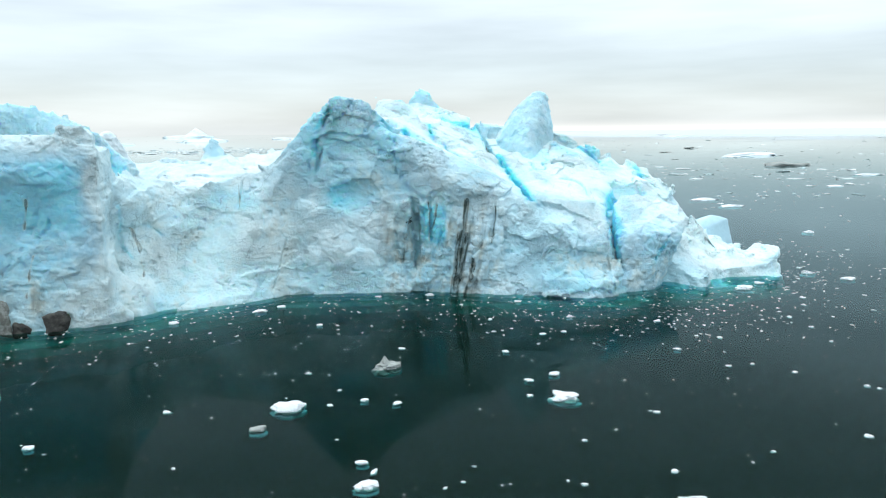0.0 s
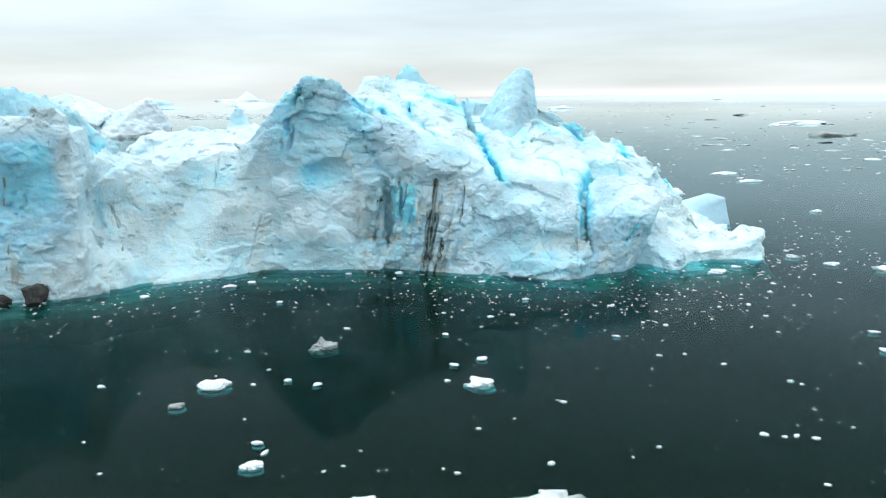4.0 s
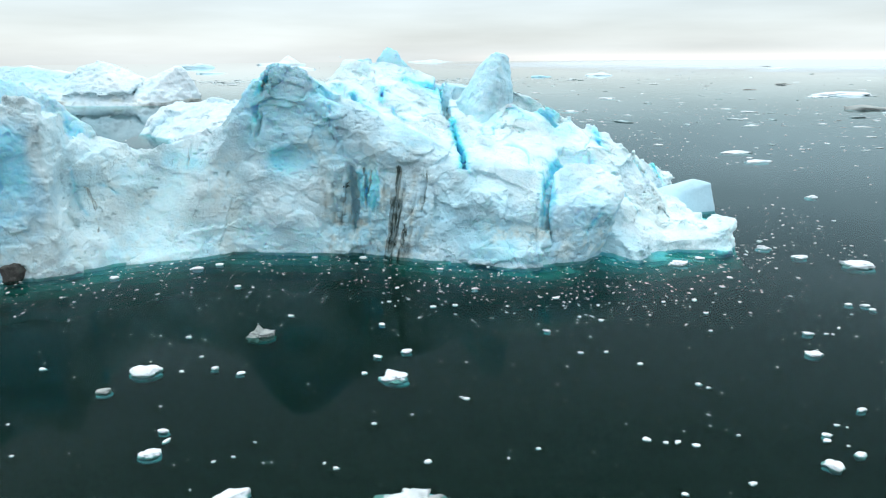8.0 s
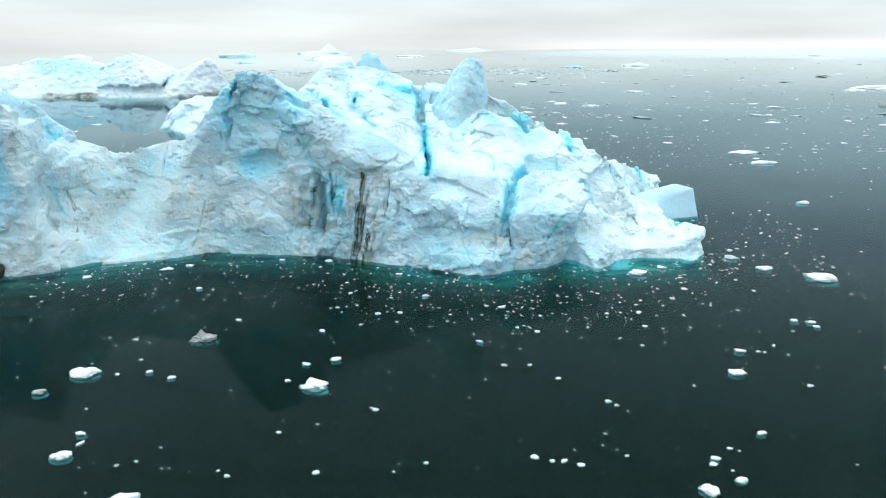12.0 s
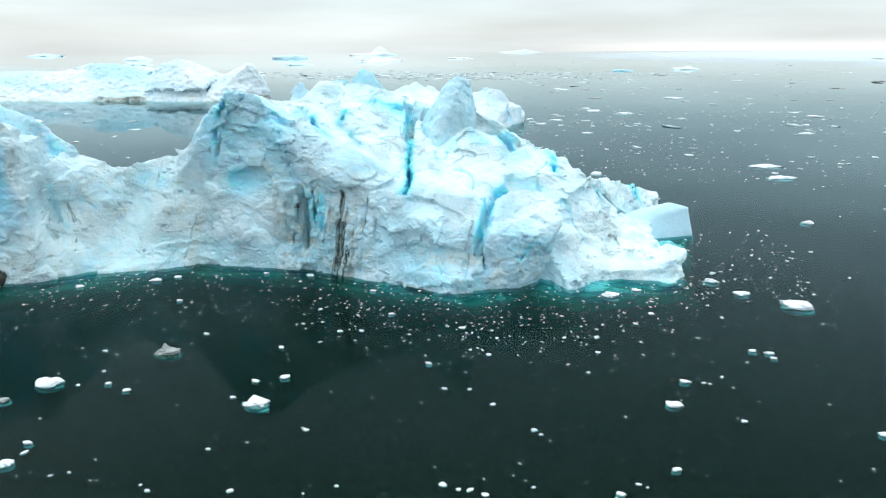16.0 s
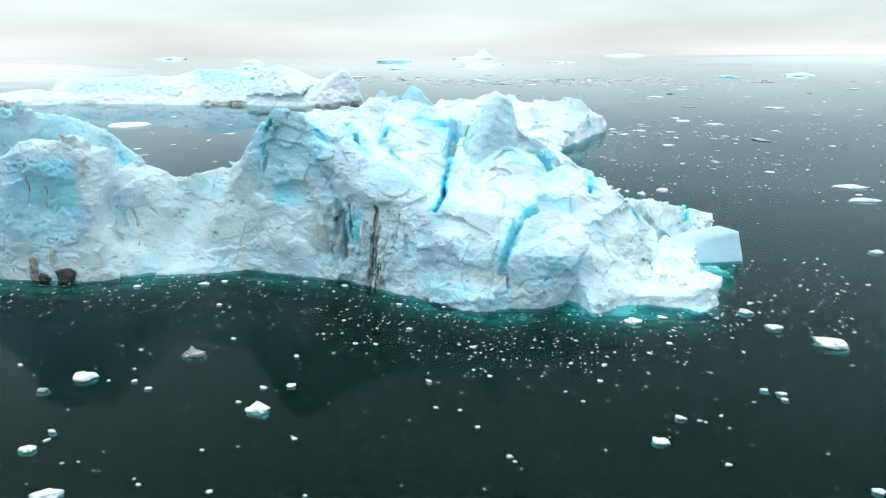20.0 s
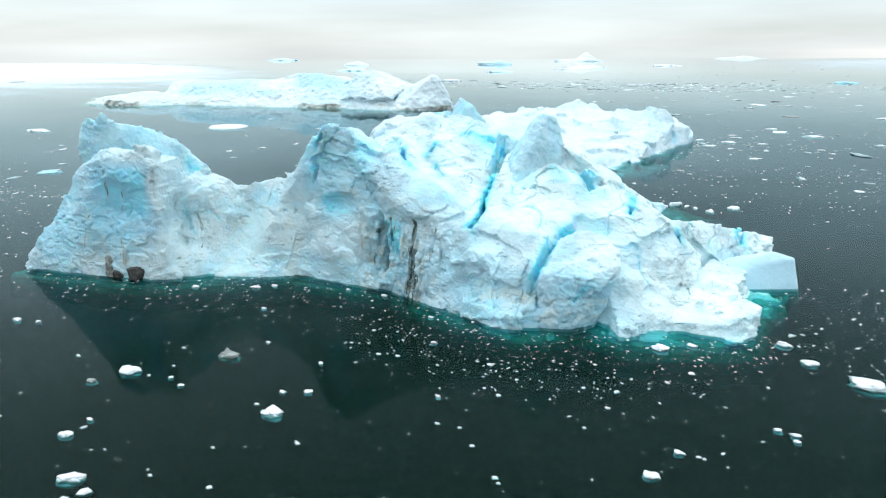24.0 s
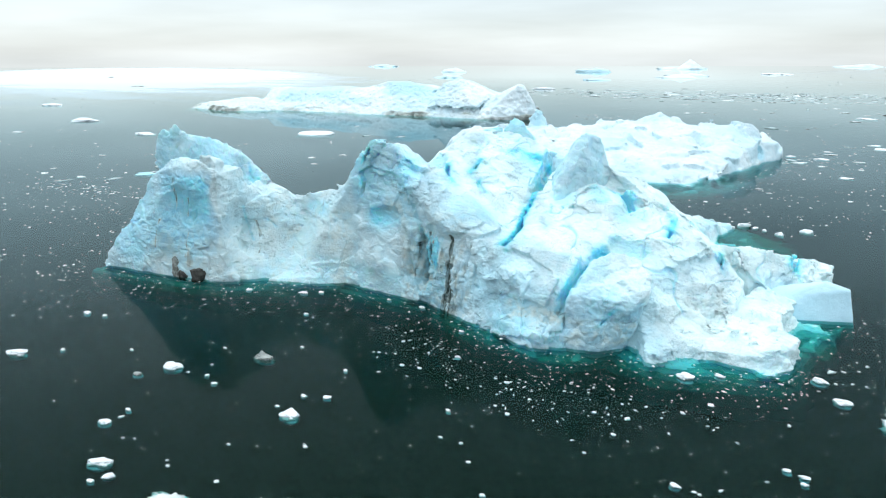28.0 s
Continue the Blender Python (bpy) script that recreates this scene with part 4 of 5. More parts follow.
def berg_bare(v):
    """Bare grey-blue ice above zero, drifted snow below."""
    x, y, z = v[:, 0], v[:, 1], v[:, 2]
    wob = soft_noise(v, (6, 6, 4), 420)
    zr, xr = z + 2.0 * wob, x + 2.0 * soft_noise(v, (5, 5, 6), 421)
    cliff = near(-xr, 43.6, 45.0) * (1 - near(-xr, 72, 78)) * (1 - near(y, 94, 98)) * near(zr + 0.25 * np.maximum(-x - 56, 0), 3, 9) * (1 - 0.45 * near(-x, 57, 62)) * (1 - near(z, 21.5, 24.5))
    face = near(xr, -25, -19) * (1 - near(xr, 10, 15)) * (1 - near(y, 110, 112)) * (0.42 * near(zr, 13, 17) + 0.42 * (1 - near(zr, 12, 15)) * near(xr, -6, -2))
    toe = near(xr, 10, 15) * (1 - near(xr, 33, 37)) * (1 - near(y, 105, 107.5)) * (1 - near(zr, 7, 11)) * 0.35
    bowl = np.exp(-(((x + 32) / 9.5) ** 2 + ((z - 8) / 8) ** 2)) * (1 - near(y, 112, 116))
    upper = 0.9 * near(y, 112, 116) * near(soft_noise(v, (9, 9, 5), 422), -0.9, -0.1)
    return np.maximum.reduce([cliff, face, toe]) - 1.0 * bowl * (1 - cliff) - upper


def berg_blue(v):
    x, y, z = v[:, 0], v[:, 1], v[:, 2]
    face = 0.24 * near(soft_noise(v, 11.0, 91), -0.1, 0.5) * (1 - near(y, 112, 118)) * (1 - near(x, 38, 43))
    patchy = 0.5 + 0.5 * near(soft_noise(v, (5, 5, 4), 94), -0.4, 0.4)
    zr = z + 1.2 * soft_noise(v, (4, 4, 3), 105)
    cliff = near(-x, 44.5, 46.5) * (1 - near(-x, 57, 62)) * (1 - near(y, 93, 96)) * near(zr, 9, 14) * (1 - near(zr, 20.5, 22.5))
    cheek = near(x, -22, -17) * (1 - near(x, -6, -1)) * (1 - near(y, 110, 113)) * near(z, 15, 20)
    toe = near(x, 12, 20) * (1 - near(y, 105, 108)) * (1 - near(zr, 5.5, 8.5)) * near(z, 0.2, 1.0)
    bare = (0.55 * cliff + 0.38 * cheek + 0.34 * toe) * patchy
    columns = 0.8 * near(x, -1.6, -0.9) * (1 - near(x, 2.4, 3.2)) * near(zr, 6.2, 7.6) * (1 - near(z, 13.4, 14.6)) * (1 - near(y, 109, 110))
    tops = 0.1 * near(soft_noise(v, (4, 4, 2.4), 92), 0.2, 0.7) * near(y, 110, 114)
    saddle = 0.55 * np.exp(-(((x + 30) / 5) ** 2 + ((z - 15) / 1.6) ** 2))
    under = 0.8 * (1 - near(z, -0.6, 0.15))
    return np.maximum.reduce([face, bare, tops, saddle, under, columns, 0.45 * rifts(v)])


body = part_mesh("body", ice.mesh("iceberg_body", ICE, [((2.0, 2.0, 1.7), 0.07, 13), ((0.9, 0.9, 0.8), 0.045, 41)], berg_dirt, 0.0, berg_blue,
                                  [((3.4, 3.0, 2.4), 0.15, 231), ((1.5, 1.4, 1.0), 0.12, 261)], crags,
                                  berg_crumble, lambda c: (c[:, 2] > -0.4) & (c[:, 1] < 135) & (c[:, 2] + 0.7 * (112 - c[:, 1]) > -24), berg_bare), berg)

def weathered(scale, seed, amount=1.0):
    """Fine relief for the smaller bodies of ice."""
    def crumble(v, n):
        patch = 0.2 + 0.9 * near(soft_noise(v, 4.0 * scale, seed), -0.1, 0.5)
        ledge = billow(v + np.stack([0 * v[:, 0], 0 * v[:, 0], 0.25 * v[:, 0]], 1), (3.4 * scale, 3.4 * scale, 0.9 * scale), seed + 1)
        return amount * scale * (patch * (0.08 * ledge + 0.06 * billow(v, 1.1 * scale, seed + 2)) + 0.02 * soft_noise(v, 0.36 * scale, seed + 3))
    return crumble


def above(v):
    return v[:, 2] > -0.8


# the back of the berg, with the low tongue and the shelf round the inlet
tail = Ice((-24, 150, -7), (62, 217, 24), 0.5)
tail.lump([(0, 140, 29), (12, 136, 26), (27, 133, 23.6), (25, 150, 20.5), (25, 160, 14.2), (16, 168, 12), (-2, 168, 14), (-14, 148, 18),
          (30, 165, D), (24, 186, D), (2, 186, D), (-18, 160, D), (-18, 140, D), (46, 136, 11), (46, 150, D)], 2.0)
tail.lump([(14, 160, 13), (23, 163, 10), (27, 175, 6), (26, 197, 2.8), (29.5, 205.5, 1.2), (22, 208, 1.4), (8, 186, 4), (4, 170, 9), (32, 178, D), (31, 207, D), (20, 210, D), (0, 188, D)], 1.6)
tail.lump([(22, 180, -1.0), (30, 180, -1.3), (30, 206, -1.3), (48, 165, -1.3), (47, 196, -3.2), (45, 212, -3.4), (28, 212.6, -1.4), (50, 198, D), (44, 213.4, D), (22, 213.4, D), (52, 168, -2.8), (54, 168, D)], 0.5)
tail.roughen([((11, 11, 8), 0.4, 11), ((4.5, 4.5, 3.4), 0.2, 12)], [((8, 7, 6), 0.5, 211)])
part_mesh("back_slope", tail.mesh("iceberg_back", ICE, [((2.0, 2.0, 1.7), 0.12, 13)], None, 0.08, lambda v: 0.8 * (1 - near(v[:, 2], -0.6, 0.5)),
          [((3.4, 3.0, 2.4), 0.3, 231), ((1.5, 1.4, 1.0), 0.15, 261)]), berg, "snowy back slope running down to a low tongue of ice")

# the crest behind the front tower
crest = Ice((-74, 88, 4), (-40, 116, 37), 0.4)
crest.lump([(-69.5, 96, 23), (-69.6, 96.5, 27.5), (-66.5, 95.5, 29.6), (-60.5, 96, 30.8), (-56, 98, 29.6), (-50, 101.5, 27.6), (-47, 104.6, 24.2), (-43.6, 106.4, 20.6),
            (-67, 99, 12), (-44, 100, 12), (-44, 112, 10), (-66, 108, 10), (-56, 105, 27), (-66, 101, 27)], 0.8)
crest.lump([(-64.2, 95, 28.4), (-62.2, 95.2, 31.4), (-60.6, 95.6, 32.3), (-59.4, 96, 31.6), (-56.6, 97.4, 28.6), (-61, 99.4, 28.6), (-61, 97, 31.4)], 0.4)
crest.lump([(-67.6, 95.6, 27.6), (-66.4, 95.6, 30.4), (-64.2, 95.6, 30.4), (-63.2, 95.6, 28.4), (-65.6, 98.6, 28)], 0.5)
for sx, sy, sz in ((-57.5, 97.4, 30.9), (-53.8, 99.4, 29.7), (-52.0, 100.4, 29.6), (-50.4, 101.2, 29.3), (-48.6, 103, 27.2)):
    crest.lump([(sx - 0.9, sy - 0.4, sz - 2.4), (sx + 0.9, sy + 0.3, sz - 2.4), (sx, sy + 1.2, sz - 2.4), (sx - 0.3, sy, sz), (sx + 0.2, sy + 0.2, sz - 0.2)], 0.3)
crest.crevasse([(-45.8, 103.4, 21.5), (-44.2, 104.6, 20.0)], 1.2, 0.6, 0.7, 0.4)
crest.roughen([((6, 6, 5), 0.3, 51), ((1.1, 1.1, 1.0), 0.12, 53)], [((3.4, 3.0, 3.0), 0.25, 54)])
part_mesh("crest", crest.mesh("iceberg_crest", ICE, [((0.6, 0.6, 0.5), 0.05, 55)], None, 0.22, None, [((1.4, 1.3, 1.2), 0.16, 56)], None, weathered(1.0, 440), above), berg, "pale blue serrated ice crest")

# the horn on the right peak
horn = Ice((4, 116, 14), (30, 148, 36), 0.4)
horn.lump([(20.2, 128.6, 32.2), (21.9, 129, 32.3), (23.0, 130.4, 31.0), (23.5, 129.6, 26), (23.9, 128.2, 21), (18.5, 121.5, 19), (17.8, 123, 22.4), (13.5, 130, 23.2), (12.7, 131.5, 19),
           (14.4, 137, 24), (16.4, 133, 27.4), (20, 143, 19), (23.8, 137, 19), (22.3, 133, 26.5)], 0.4)
horn.lump([(10.4, 134.4, 26), (11, 134.8, 27.4), (11.8, 135.2, 27.0), (13.4, 135.6, 26), (11, 138, 25), (13, 134, 22), (10, 136, 20)], 0.5)
horn.scoop((20, 118.6, 20.5), (5, 4.2, 2.6), 0.8, 0.4, 0.4)
horn.roughen([((6, 6, 5), 0.3, 61), ((1.1, 1.1, 1.0), 0.08, 63)], [((4.5, 4, 3.6), 0.3, 64)])
part_mesh("peak", horn.mesh("iceberg_peak", ICE, [((0.6, 0.6, 0.5), 0.05, 65)], None, 0.1, lambda v: 0.35 * (1 - near(v[:, 2], 19.5, 22.0)), [((1.8, 1.6, 1.4), 0.14, 66)], None, weathered(0.9, 450, 0.45), above, lambda v: 0.3 * (1 - near(v[:, 1], 128.5, 131)) * near(v[:, 2], 21, 25)), berg, "horn-shaped ice peak")

# the fin on the ridge beside it
fin = Ice((-11, 129, 22), (9, 148, 36), 0.33)
fin.lump([(-0.4, 138.2, 34.2), (0.6, 138.6, 33.6), (2.2, 139, 31.2), (4.4, 139.6, 29), (5, 140, 24), (-4, 137.2, 24), (-2.8, 137.4, 30.2), (1, 141.4, 29), (2, 143, 24), (0, 136.8, 28)], 0.4)
fin.lump([(-7.4, 134.2, 30.0), (-5.6, 134.4, 30.8), (-3, 135.6, 30.4), (-9, 136, 24), (-1, 132.6, 24), (0, 140, 24), (-5, 143, 24), (-8.4, 133.4, 28.6), (-4, 139, 31)], 0.5)
fin.roughen([((3, 3, 2.4), 0.2, 71), ((1.2, 1.2, 1.0), 0.06, 72)], [((2.4, 2.2, 2.0), 0.15, 73)])
part_mesh("fin", fin.mesh("iceberg_fin", ICE, [((0.6, 0.6, 0.5), 0.05, 74)], None, 0.36), berg, "thin pale blue ice fin")

# the block that has split off the front
block = Ice((24, 98, -7), (48, 122, 20), 0.35)
block.lump([(30.4, 112.4, 13.2), (32.6, 115.4, 14.2), (38, 114.5, 14.2), (41.6, 111.6, 13.0), (42.2, 110, 10.8), (40.2, 107.4, 7.6), (36.5, 106.2, 8.5), (31.2, 105.2, 9.0),
            (29.9, 104.4, 6.0), (29.6, 103.2, D), (33, 104.4, D), (36.4, 110.4, D), (31, 114, D), (38, 117, 4), (34.5, 105.6, 3)], 0.15)
block.notch([(34.6, 102, 3.5), (35.0, 102, 3.5), (37.2, 104, 7.6), (37.6, 104, 7.6), (35.6, 107.2, 4.5), (37.6, 108, 7)], 0.2, 0.8, 0.4)
block.scoop((40.4, 108.4, 13.0), (2.6, 2.4, 1.6), 0.7)
block.scoop((38.4, 104.2, 3.0), (2.6, 3.4, 5.0), 1.2)
block.roughen([((7, 7, 6), 0.3, 81), ((1.3, 1.3, 1.1), 0.1, 83)], [((4.4, 4, 3.6), 0.28, 84)])
part_mesh("leaning_block", block.mesh("iceberg_block", ICE, [((0.6, 0.6, 0.5), 0.07, 86)],
          lambda v: 0.4 * near(v[:, 2], 0, 1.5) * (1 - near(v[:, 2], 4, 6)), 0.0,
          lambda v: np.maximum(0.75 * (1 - near(v[:, 0], 30.2, 31.4)) * near(v[:, 1], 104, 107), 0.18 * near(soft_noise(v, 6.0, 87), 0.0, 0.6)), [((1.6, 1.5, 1.2), 0.16, 85)], None, weathered(1.0, 430), above, lambda v: 0.75 * (1 - near(v[:, 2] + 0.25 * (v[:, 0] - 36) + soft_noise(v, 3.0, 89), 7.5, 11)) * (1 - near(v[:, 1], 109, 112))), berg, "leaning ice block parted from the berg by a blue crevasse")

# the smooth wedge at the end
wedge = Ice((48, 132, -7), (72, 154, 10), 0.35)
wedge.lump([(52.5, 137.6, 3.4), (57.6, 140.8, 4.8), (61.6, 144.2, 6.9), (62.6, 144.8, 6.2), (65.6, 145, 5.8), (67.0, 144.6, -1), (67.4, 144.4, D), (55, 137.4, D), (52, 137, 2),
            (61.4, 146.0, 6.5), (65.5, 146.2, 5.6), (66.8, 147, D), (54, 146, D), (52.5, 143, 4.4)], 0.4)
wedge.scoop((57.5, 136.6, 6.8), (7.5, 5.2, 4.6), 1.2)
wedge.roughen([((5, 5, 4), 0.16, 95), ((1.6, 1.6, 1.4), 0.06, 96)])
part_mesh("wedge", wedge.mesh("iceberg_wedge", ICE_SMOOTH, [], None, 0.05, lambda v: 0.8 * (1 - near(v[:, 2], -0.6, 0.4))), berg, "smooth pale blue wedge of clear ice")


# dark rocks frozen into the foot of the tower
def rock(points, cell, seed, lo, hi, stone=ROCK):
    r = Ice(lo, hi, cell)
    r.lump(points, 0.2)
    r.roughen([((1.2, 1.2, 1.0), 0.12, seed), ((0.5, 0.5, 0.5), 0.05, seed + 1)], [((0.9, 0.9, 0.8), 0.12, seed + 2)])
    return r.mesh("rock", stone)


part_mesh("rock", rock([(-50.6, 89.6, 2.2), (-49.2, 89.8, 2.6), (-48.0, 90.2, 2.3), (-47.9, 90.4, 1.3), (-48.7, 90.1, -0.6), (-50.0, 89.6, -0.6), (-50.7, 89.8, 1.0), (-49, 95, 2.6), (-48, 95, -0.6)], 0.18, 301, (-53, 86, -2), (-44, 95, 5)), berg, "dark grey rock frozen into the ice")
part_mesh("rock", rock([(-55.9, 89.0, 3.9), (-55.2, 88.8, 4.6), (-54.5, 89, 4.2), (-54.7, 89, 2), (-56.1, 88.8, 0), (-54.4, 89.2, -0.5), (-56, 92, 4), (-55, 92, -0.5)], 0.18, 311, (-59, 85, -2), (-50, 94, 8), ROCK_PALE), berg, "weathered grey-brown rock frozen into the ice")
part_mesh("rock", rock([(-54.4, 89.3, 1.7), (-53.8, 89.4, 1.6), (-52.2, 89.9, 0.4), (-52.4, 89.9, -0.8), (-54.4, 89.3, -0.8), (-53, 92, 1), (-53, 92, -0.8)], 0.18, 321, (-57, 85, -2), (-49, 93, 5)), berg, "dark rock frozen into the ice")


# ---------------------------------------------------------------- the bergs behind
def snow_dirt(z0, z1, amount, seed, size):
    return lambda v: amount * (1 - near(v[:, 2], z0, z1)) * near(soft_noise(v, size, seed), -0.3, 0.4)


hill = thing("iceberg", "snow-covered low iceberg with a pointed spire, beyond the blue one", "iceberg", (-50, 320, 0))
back = Ice((-140, 234, -7), (16, 408, 28), 0.85)
back.lump([(-112, 258, D), (-60, 242, D), (-8, 254, D), (3, 276, D), (8, 325, D), (9, 372, D), (-30, 402, D), (-100, 385, D), (-122, 320, D),
           (-85, 300, 13.5), (-100, 288, 11), (-60, 335, 16), (-43, 345, 16.6), (-25, 352, 15), (-6, 346, 14.6), (3, 345, 9), (-40, 272, 6), (-92, 264, 7), (-9, 270, 2.4), (2, 300, 3.4)], 2.0)
back.lump([(-137, 290, D), (-131, 297, 7), (-127, 300, 9.8), (-118, 300, 12.4), (-104, 300, 13.7), (-94, 300, 13.0), (-100, 335, 12), (-126, 330, D), (-136, 310, D), (-110, 260, D), (-96, 282, 6)], 1.4)
back.soften((-112, 256, 2), (6, 384, 26), 1.7, 6.0)
back.scoop((-25, 300, 15), (16, 14, 7), 4.0)
back.scoop((-52, 300, 17.5), (10, 20, 5), 4.0)
back.scoop((-12, 316, 13), (9, 12, 5), 2.0, 0.15, 1.5)
back.lump([(2, 352, 9), (7, 356, 7.6), (8.5, 366, 6.4), (9.5, 372, D), (9, 350, D), (0, 372, 8)], 0.8)
back.scoop((5.4, 346, 5), (3.0, 4.5, 3.6), 0.6, 0.5, 1.0)
back.lump([(-89, 299, 12.5), (-86.2, 300, 20.4), (-85.0, 300.4, 21.2), (-83.8, 300.6, 18.6), (-80, 302, 12.5), (-86, 305, 12.5)], 0.5)
back.lump([(-56, 343, 14.5), (-47, 345, 18.4), (-43.2, 345, 21.2), (-42.2, 345.2, 22.2), (-41.2, 345.6, 21.0), (-37, 346, 17.6), (-28, 348, 14.5), (-42, 356, 13), (-44, 326, 9)], 0.7)
back.lump([(-20, 344, 13.0), (-10, 345, 16.0), (-5, 345, 17.6), (-3.2, 345.6, 18.4), (-1.2, 346.4, 17.4), (4.6, 349, 12.5), (2, 342, 6), (-12, 330, 6), (-18, 350, 6), (-6, 364, 6)], 0.8)
for jx, jy, jz in ((-74, 322, 16.6), (-66, 328, 18.0), (-56, 338, 17.4), (-51, 342, 17.8), (-31, 349, 16.6), (-25, 349, 16.0), (-19, 346, 16.9), (-112, 300, 14.2), (-100, 300, 15.0)):
    back.lump([(jx - 2.2, jy - 1.4, jz - 3.4), (jx + 2.4, jy - 0.6, jz - 3.6), (jx + 0.4, jy + 2.6, jz - 3.4), (jx - 0.4, jy, jz), (jx + 0.6, jy + 0.3, jz - 0.5)], 0.5)
back.lump([(-14, 246, -1.8), (6, 262, -2.4), (12, 300, -2.6), (13, 376, -2.6), (-20, 300, -1.6), (12, 264, D), (15.5, 380, D), (-14, 243, D), (-20, 300, D)], 0.6)
back.roughen([((14, 14, 9), 0.7, 101), ((2.6, 2.6, 2), 0.2, 103)], [((12, 12, 9), 1.5, 104), ((4.5, 4.5, 3.5), 0.35, 107)])
part_mesh("body", back.mesh("hill_berg", ICE_SNOWY, [((1.6, 1.6, 1.3), 0.12, 105)], snow_dirt(1, 3, 0.25, 106, 9.0), 0.06,
          lambda v: np.maximum(0.8 * (1 - near(v[:, 2], -0.5, 0.5)), 0.35 * near(v[:, 0], -95, -80) * (1 - near(v[:, 0], -82, -76)) * near(v[:, 2], 13, 16)), [((2.2, 2.2, 1.7), 0.12, 108)], None, weathered(2.2, 460, 0.6), lambda v: (v[:, 2] > 0.3) & (v[:, 1] < 352)), hill)

long_berg = thing("iceberg", "long white iceberg with a sediment-stained foot, across the open water", "iceberg", (-330, 490, 0))
far = Ice((-570, 380, -7), (-170, 640, 46), 1.6)
far.lump([(-552, 412, D), (-470, 396, D), (-430, 440, D), (-440, 520, D), (-540, 470, D), (-530, 425, 4), (-480, 420, 7.5), (-450, 440, 8.5), (-500, 460, 9)], 3)
far.lump([(-470, 432, D), (-350, 460, D), (-282, 464, D), (-230, 464, D), (-240, 600, D), (-440, 580, D), (-476, 472, 18.5), (-436, 464, 16.5), (-370, 478, 19.5), (-345, 482, 21.5), (-300, 484, 19), (-240, 488, 15), (-245, 560, 15), (-440, 540, 17)], 2)
far.lump([(-364, 484, 20), (-348, 486, 24.6), (-338, 488, 26.6), (-326, 489, 25.2), (-311, 490, 26.2), (-286, 490, 21), (-340, 470, 8), (-300, 470, 8), (-300, 540, 17), (-345, 530, 17)], 1.2)
far.lump([(-288, 490, 20), (-276, 488, 27.0), (-264, 488, 31.0), (-257, 489, 28.4), (-246, 490, 25.4), (-230, 488, 17.5), (-282, 468, 6), (-236, 470, 8), (-262, 540, 17), (-240, 520, 13)], 1.0)
far.lump([(-234, 488, 15), (-222, 486, 18.5), (-215, 487, 21.5), (-206, 486, 25.6), (-202.6, 486, 27.8), (-200.4, 487, 24), (-196, 488, 18), (-191.5, 489, 6), (-191, 489, D), (-236, 464, D), (-207, 472, D), (-215, 540, D), (-206, 504, 16), (-232, 515, 13)], 0.9)
far.scoop((-395, 466, 24), (34, 18, 6), 4)
far.scoop((-286, 474, 22), (8, 12, 7), 2.5, 0.25, 3)
far.scoop((-226, 474, 17), (7, 9, 7), 2.0, 0.2, 3)
far.roughen([((22, 22, 12), 1.0, 111), ((4, 4, 3), 0.25, 113)], [((22, 22, 13), 0.8, 114), ((8, 8, 5.5), 0.45, 118)])
part_mesh("body", far.mesh("long_berg", ICE_FAR, [((3, 3, 2.4), 0.3, 115)],
          lambda v: np.clip((1 - near(v[:, 2] + 1.6 * soft_noise(v, (7, 7, 3), 119), 1.6, 4.2)) * near(soft_noise(v, (30, 30, 8), 116), -0.7, 0.0) + 0.3 * (1 - near(v[:, 0], -470, -440)), 0, 1), 0.03,
          lambda v: 0.4 * near(soft_noise(v, (40, 40, 25), 117), 0.0, 0.5) * near(v[:, 2], 6, 10), [((4, 4, 3), 0.5, 120)], None, weathered(4.0, 470), lambda v: (v[:, 2] > 0.3) & (v[:, 1] < 500)), long_berg)


# ---------------------------------------------------------------- loose ice
def blob_mesh(name, size, flat, seed, material, detail=3, jag=0.28, blue=0.0, peak=0.0):
    """A lump of ice lying in the water: a rough cap with a wide bevelled rim."""
    bm = bmesh.new()
    bmesh.ops.create_icosphere(bm, subdivisions=detail, radius=1.0)
    co = np.array([v.co for v in bm.verts], np.float32)
    off = np.float32(seed * 17.31)
    bump = 0.6 * jag * soft_noise(co + off, 0.9, seed) + 0.35 * jag * soft_noise(co + off, 0.42, seed + 1) + 0.22 * jag * soft_noise(co + off, 0.2, seed + 2)
    bump += 0.45 * jag * facets(co + off, 0.9, seed + 3) + 0.15 * jag * facets(co + off, 0.4, seed + 4)
    rng = random.Random(seed)
    sx, sy = 0.5 * size, 0.5 * size * rng.uniform(0.55, 0.85)
    for v, b in zip(bm.verts, bump):
        p = v.co * (1 + b)
        z = math.copysign(abs(p.z) ** 0.7, p.z) * flat * size
        if peak:
            z += peak * size * max(0.0, 1 - 2.2 * math.hypot(p.x - 0.25, p.y)) * (p.z > 0)
        if p.z < 0:
            z *= 0.8
        v.co = (p.x * sx, p.y * sy, z)
    me = bpy.data.meshes.new(name)
    bm.to_mesh(me)
    bm.free()
    zs = np.array([v.co.z for v in me.vertices], np.float32)
    me.attributes.new("blue", "FLOAT", "POINT").data.foreach_set("value", np.where(zs < -0.12 * flat * size, 0.8 if size < 8 else blue, blue).astype(np.float32))
    me.attributes.new("dirt", "FLOAT", "POINT").data.foreach_set("value", np.full(len(zs), 0.6 if material is ICE_GREY else 0.0, np.float32))
    me.polygons.foreach_set("use_smooth", np.ones(len(me.polygons), bool))
    me.materials.append(material)
    return me


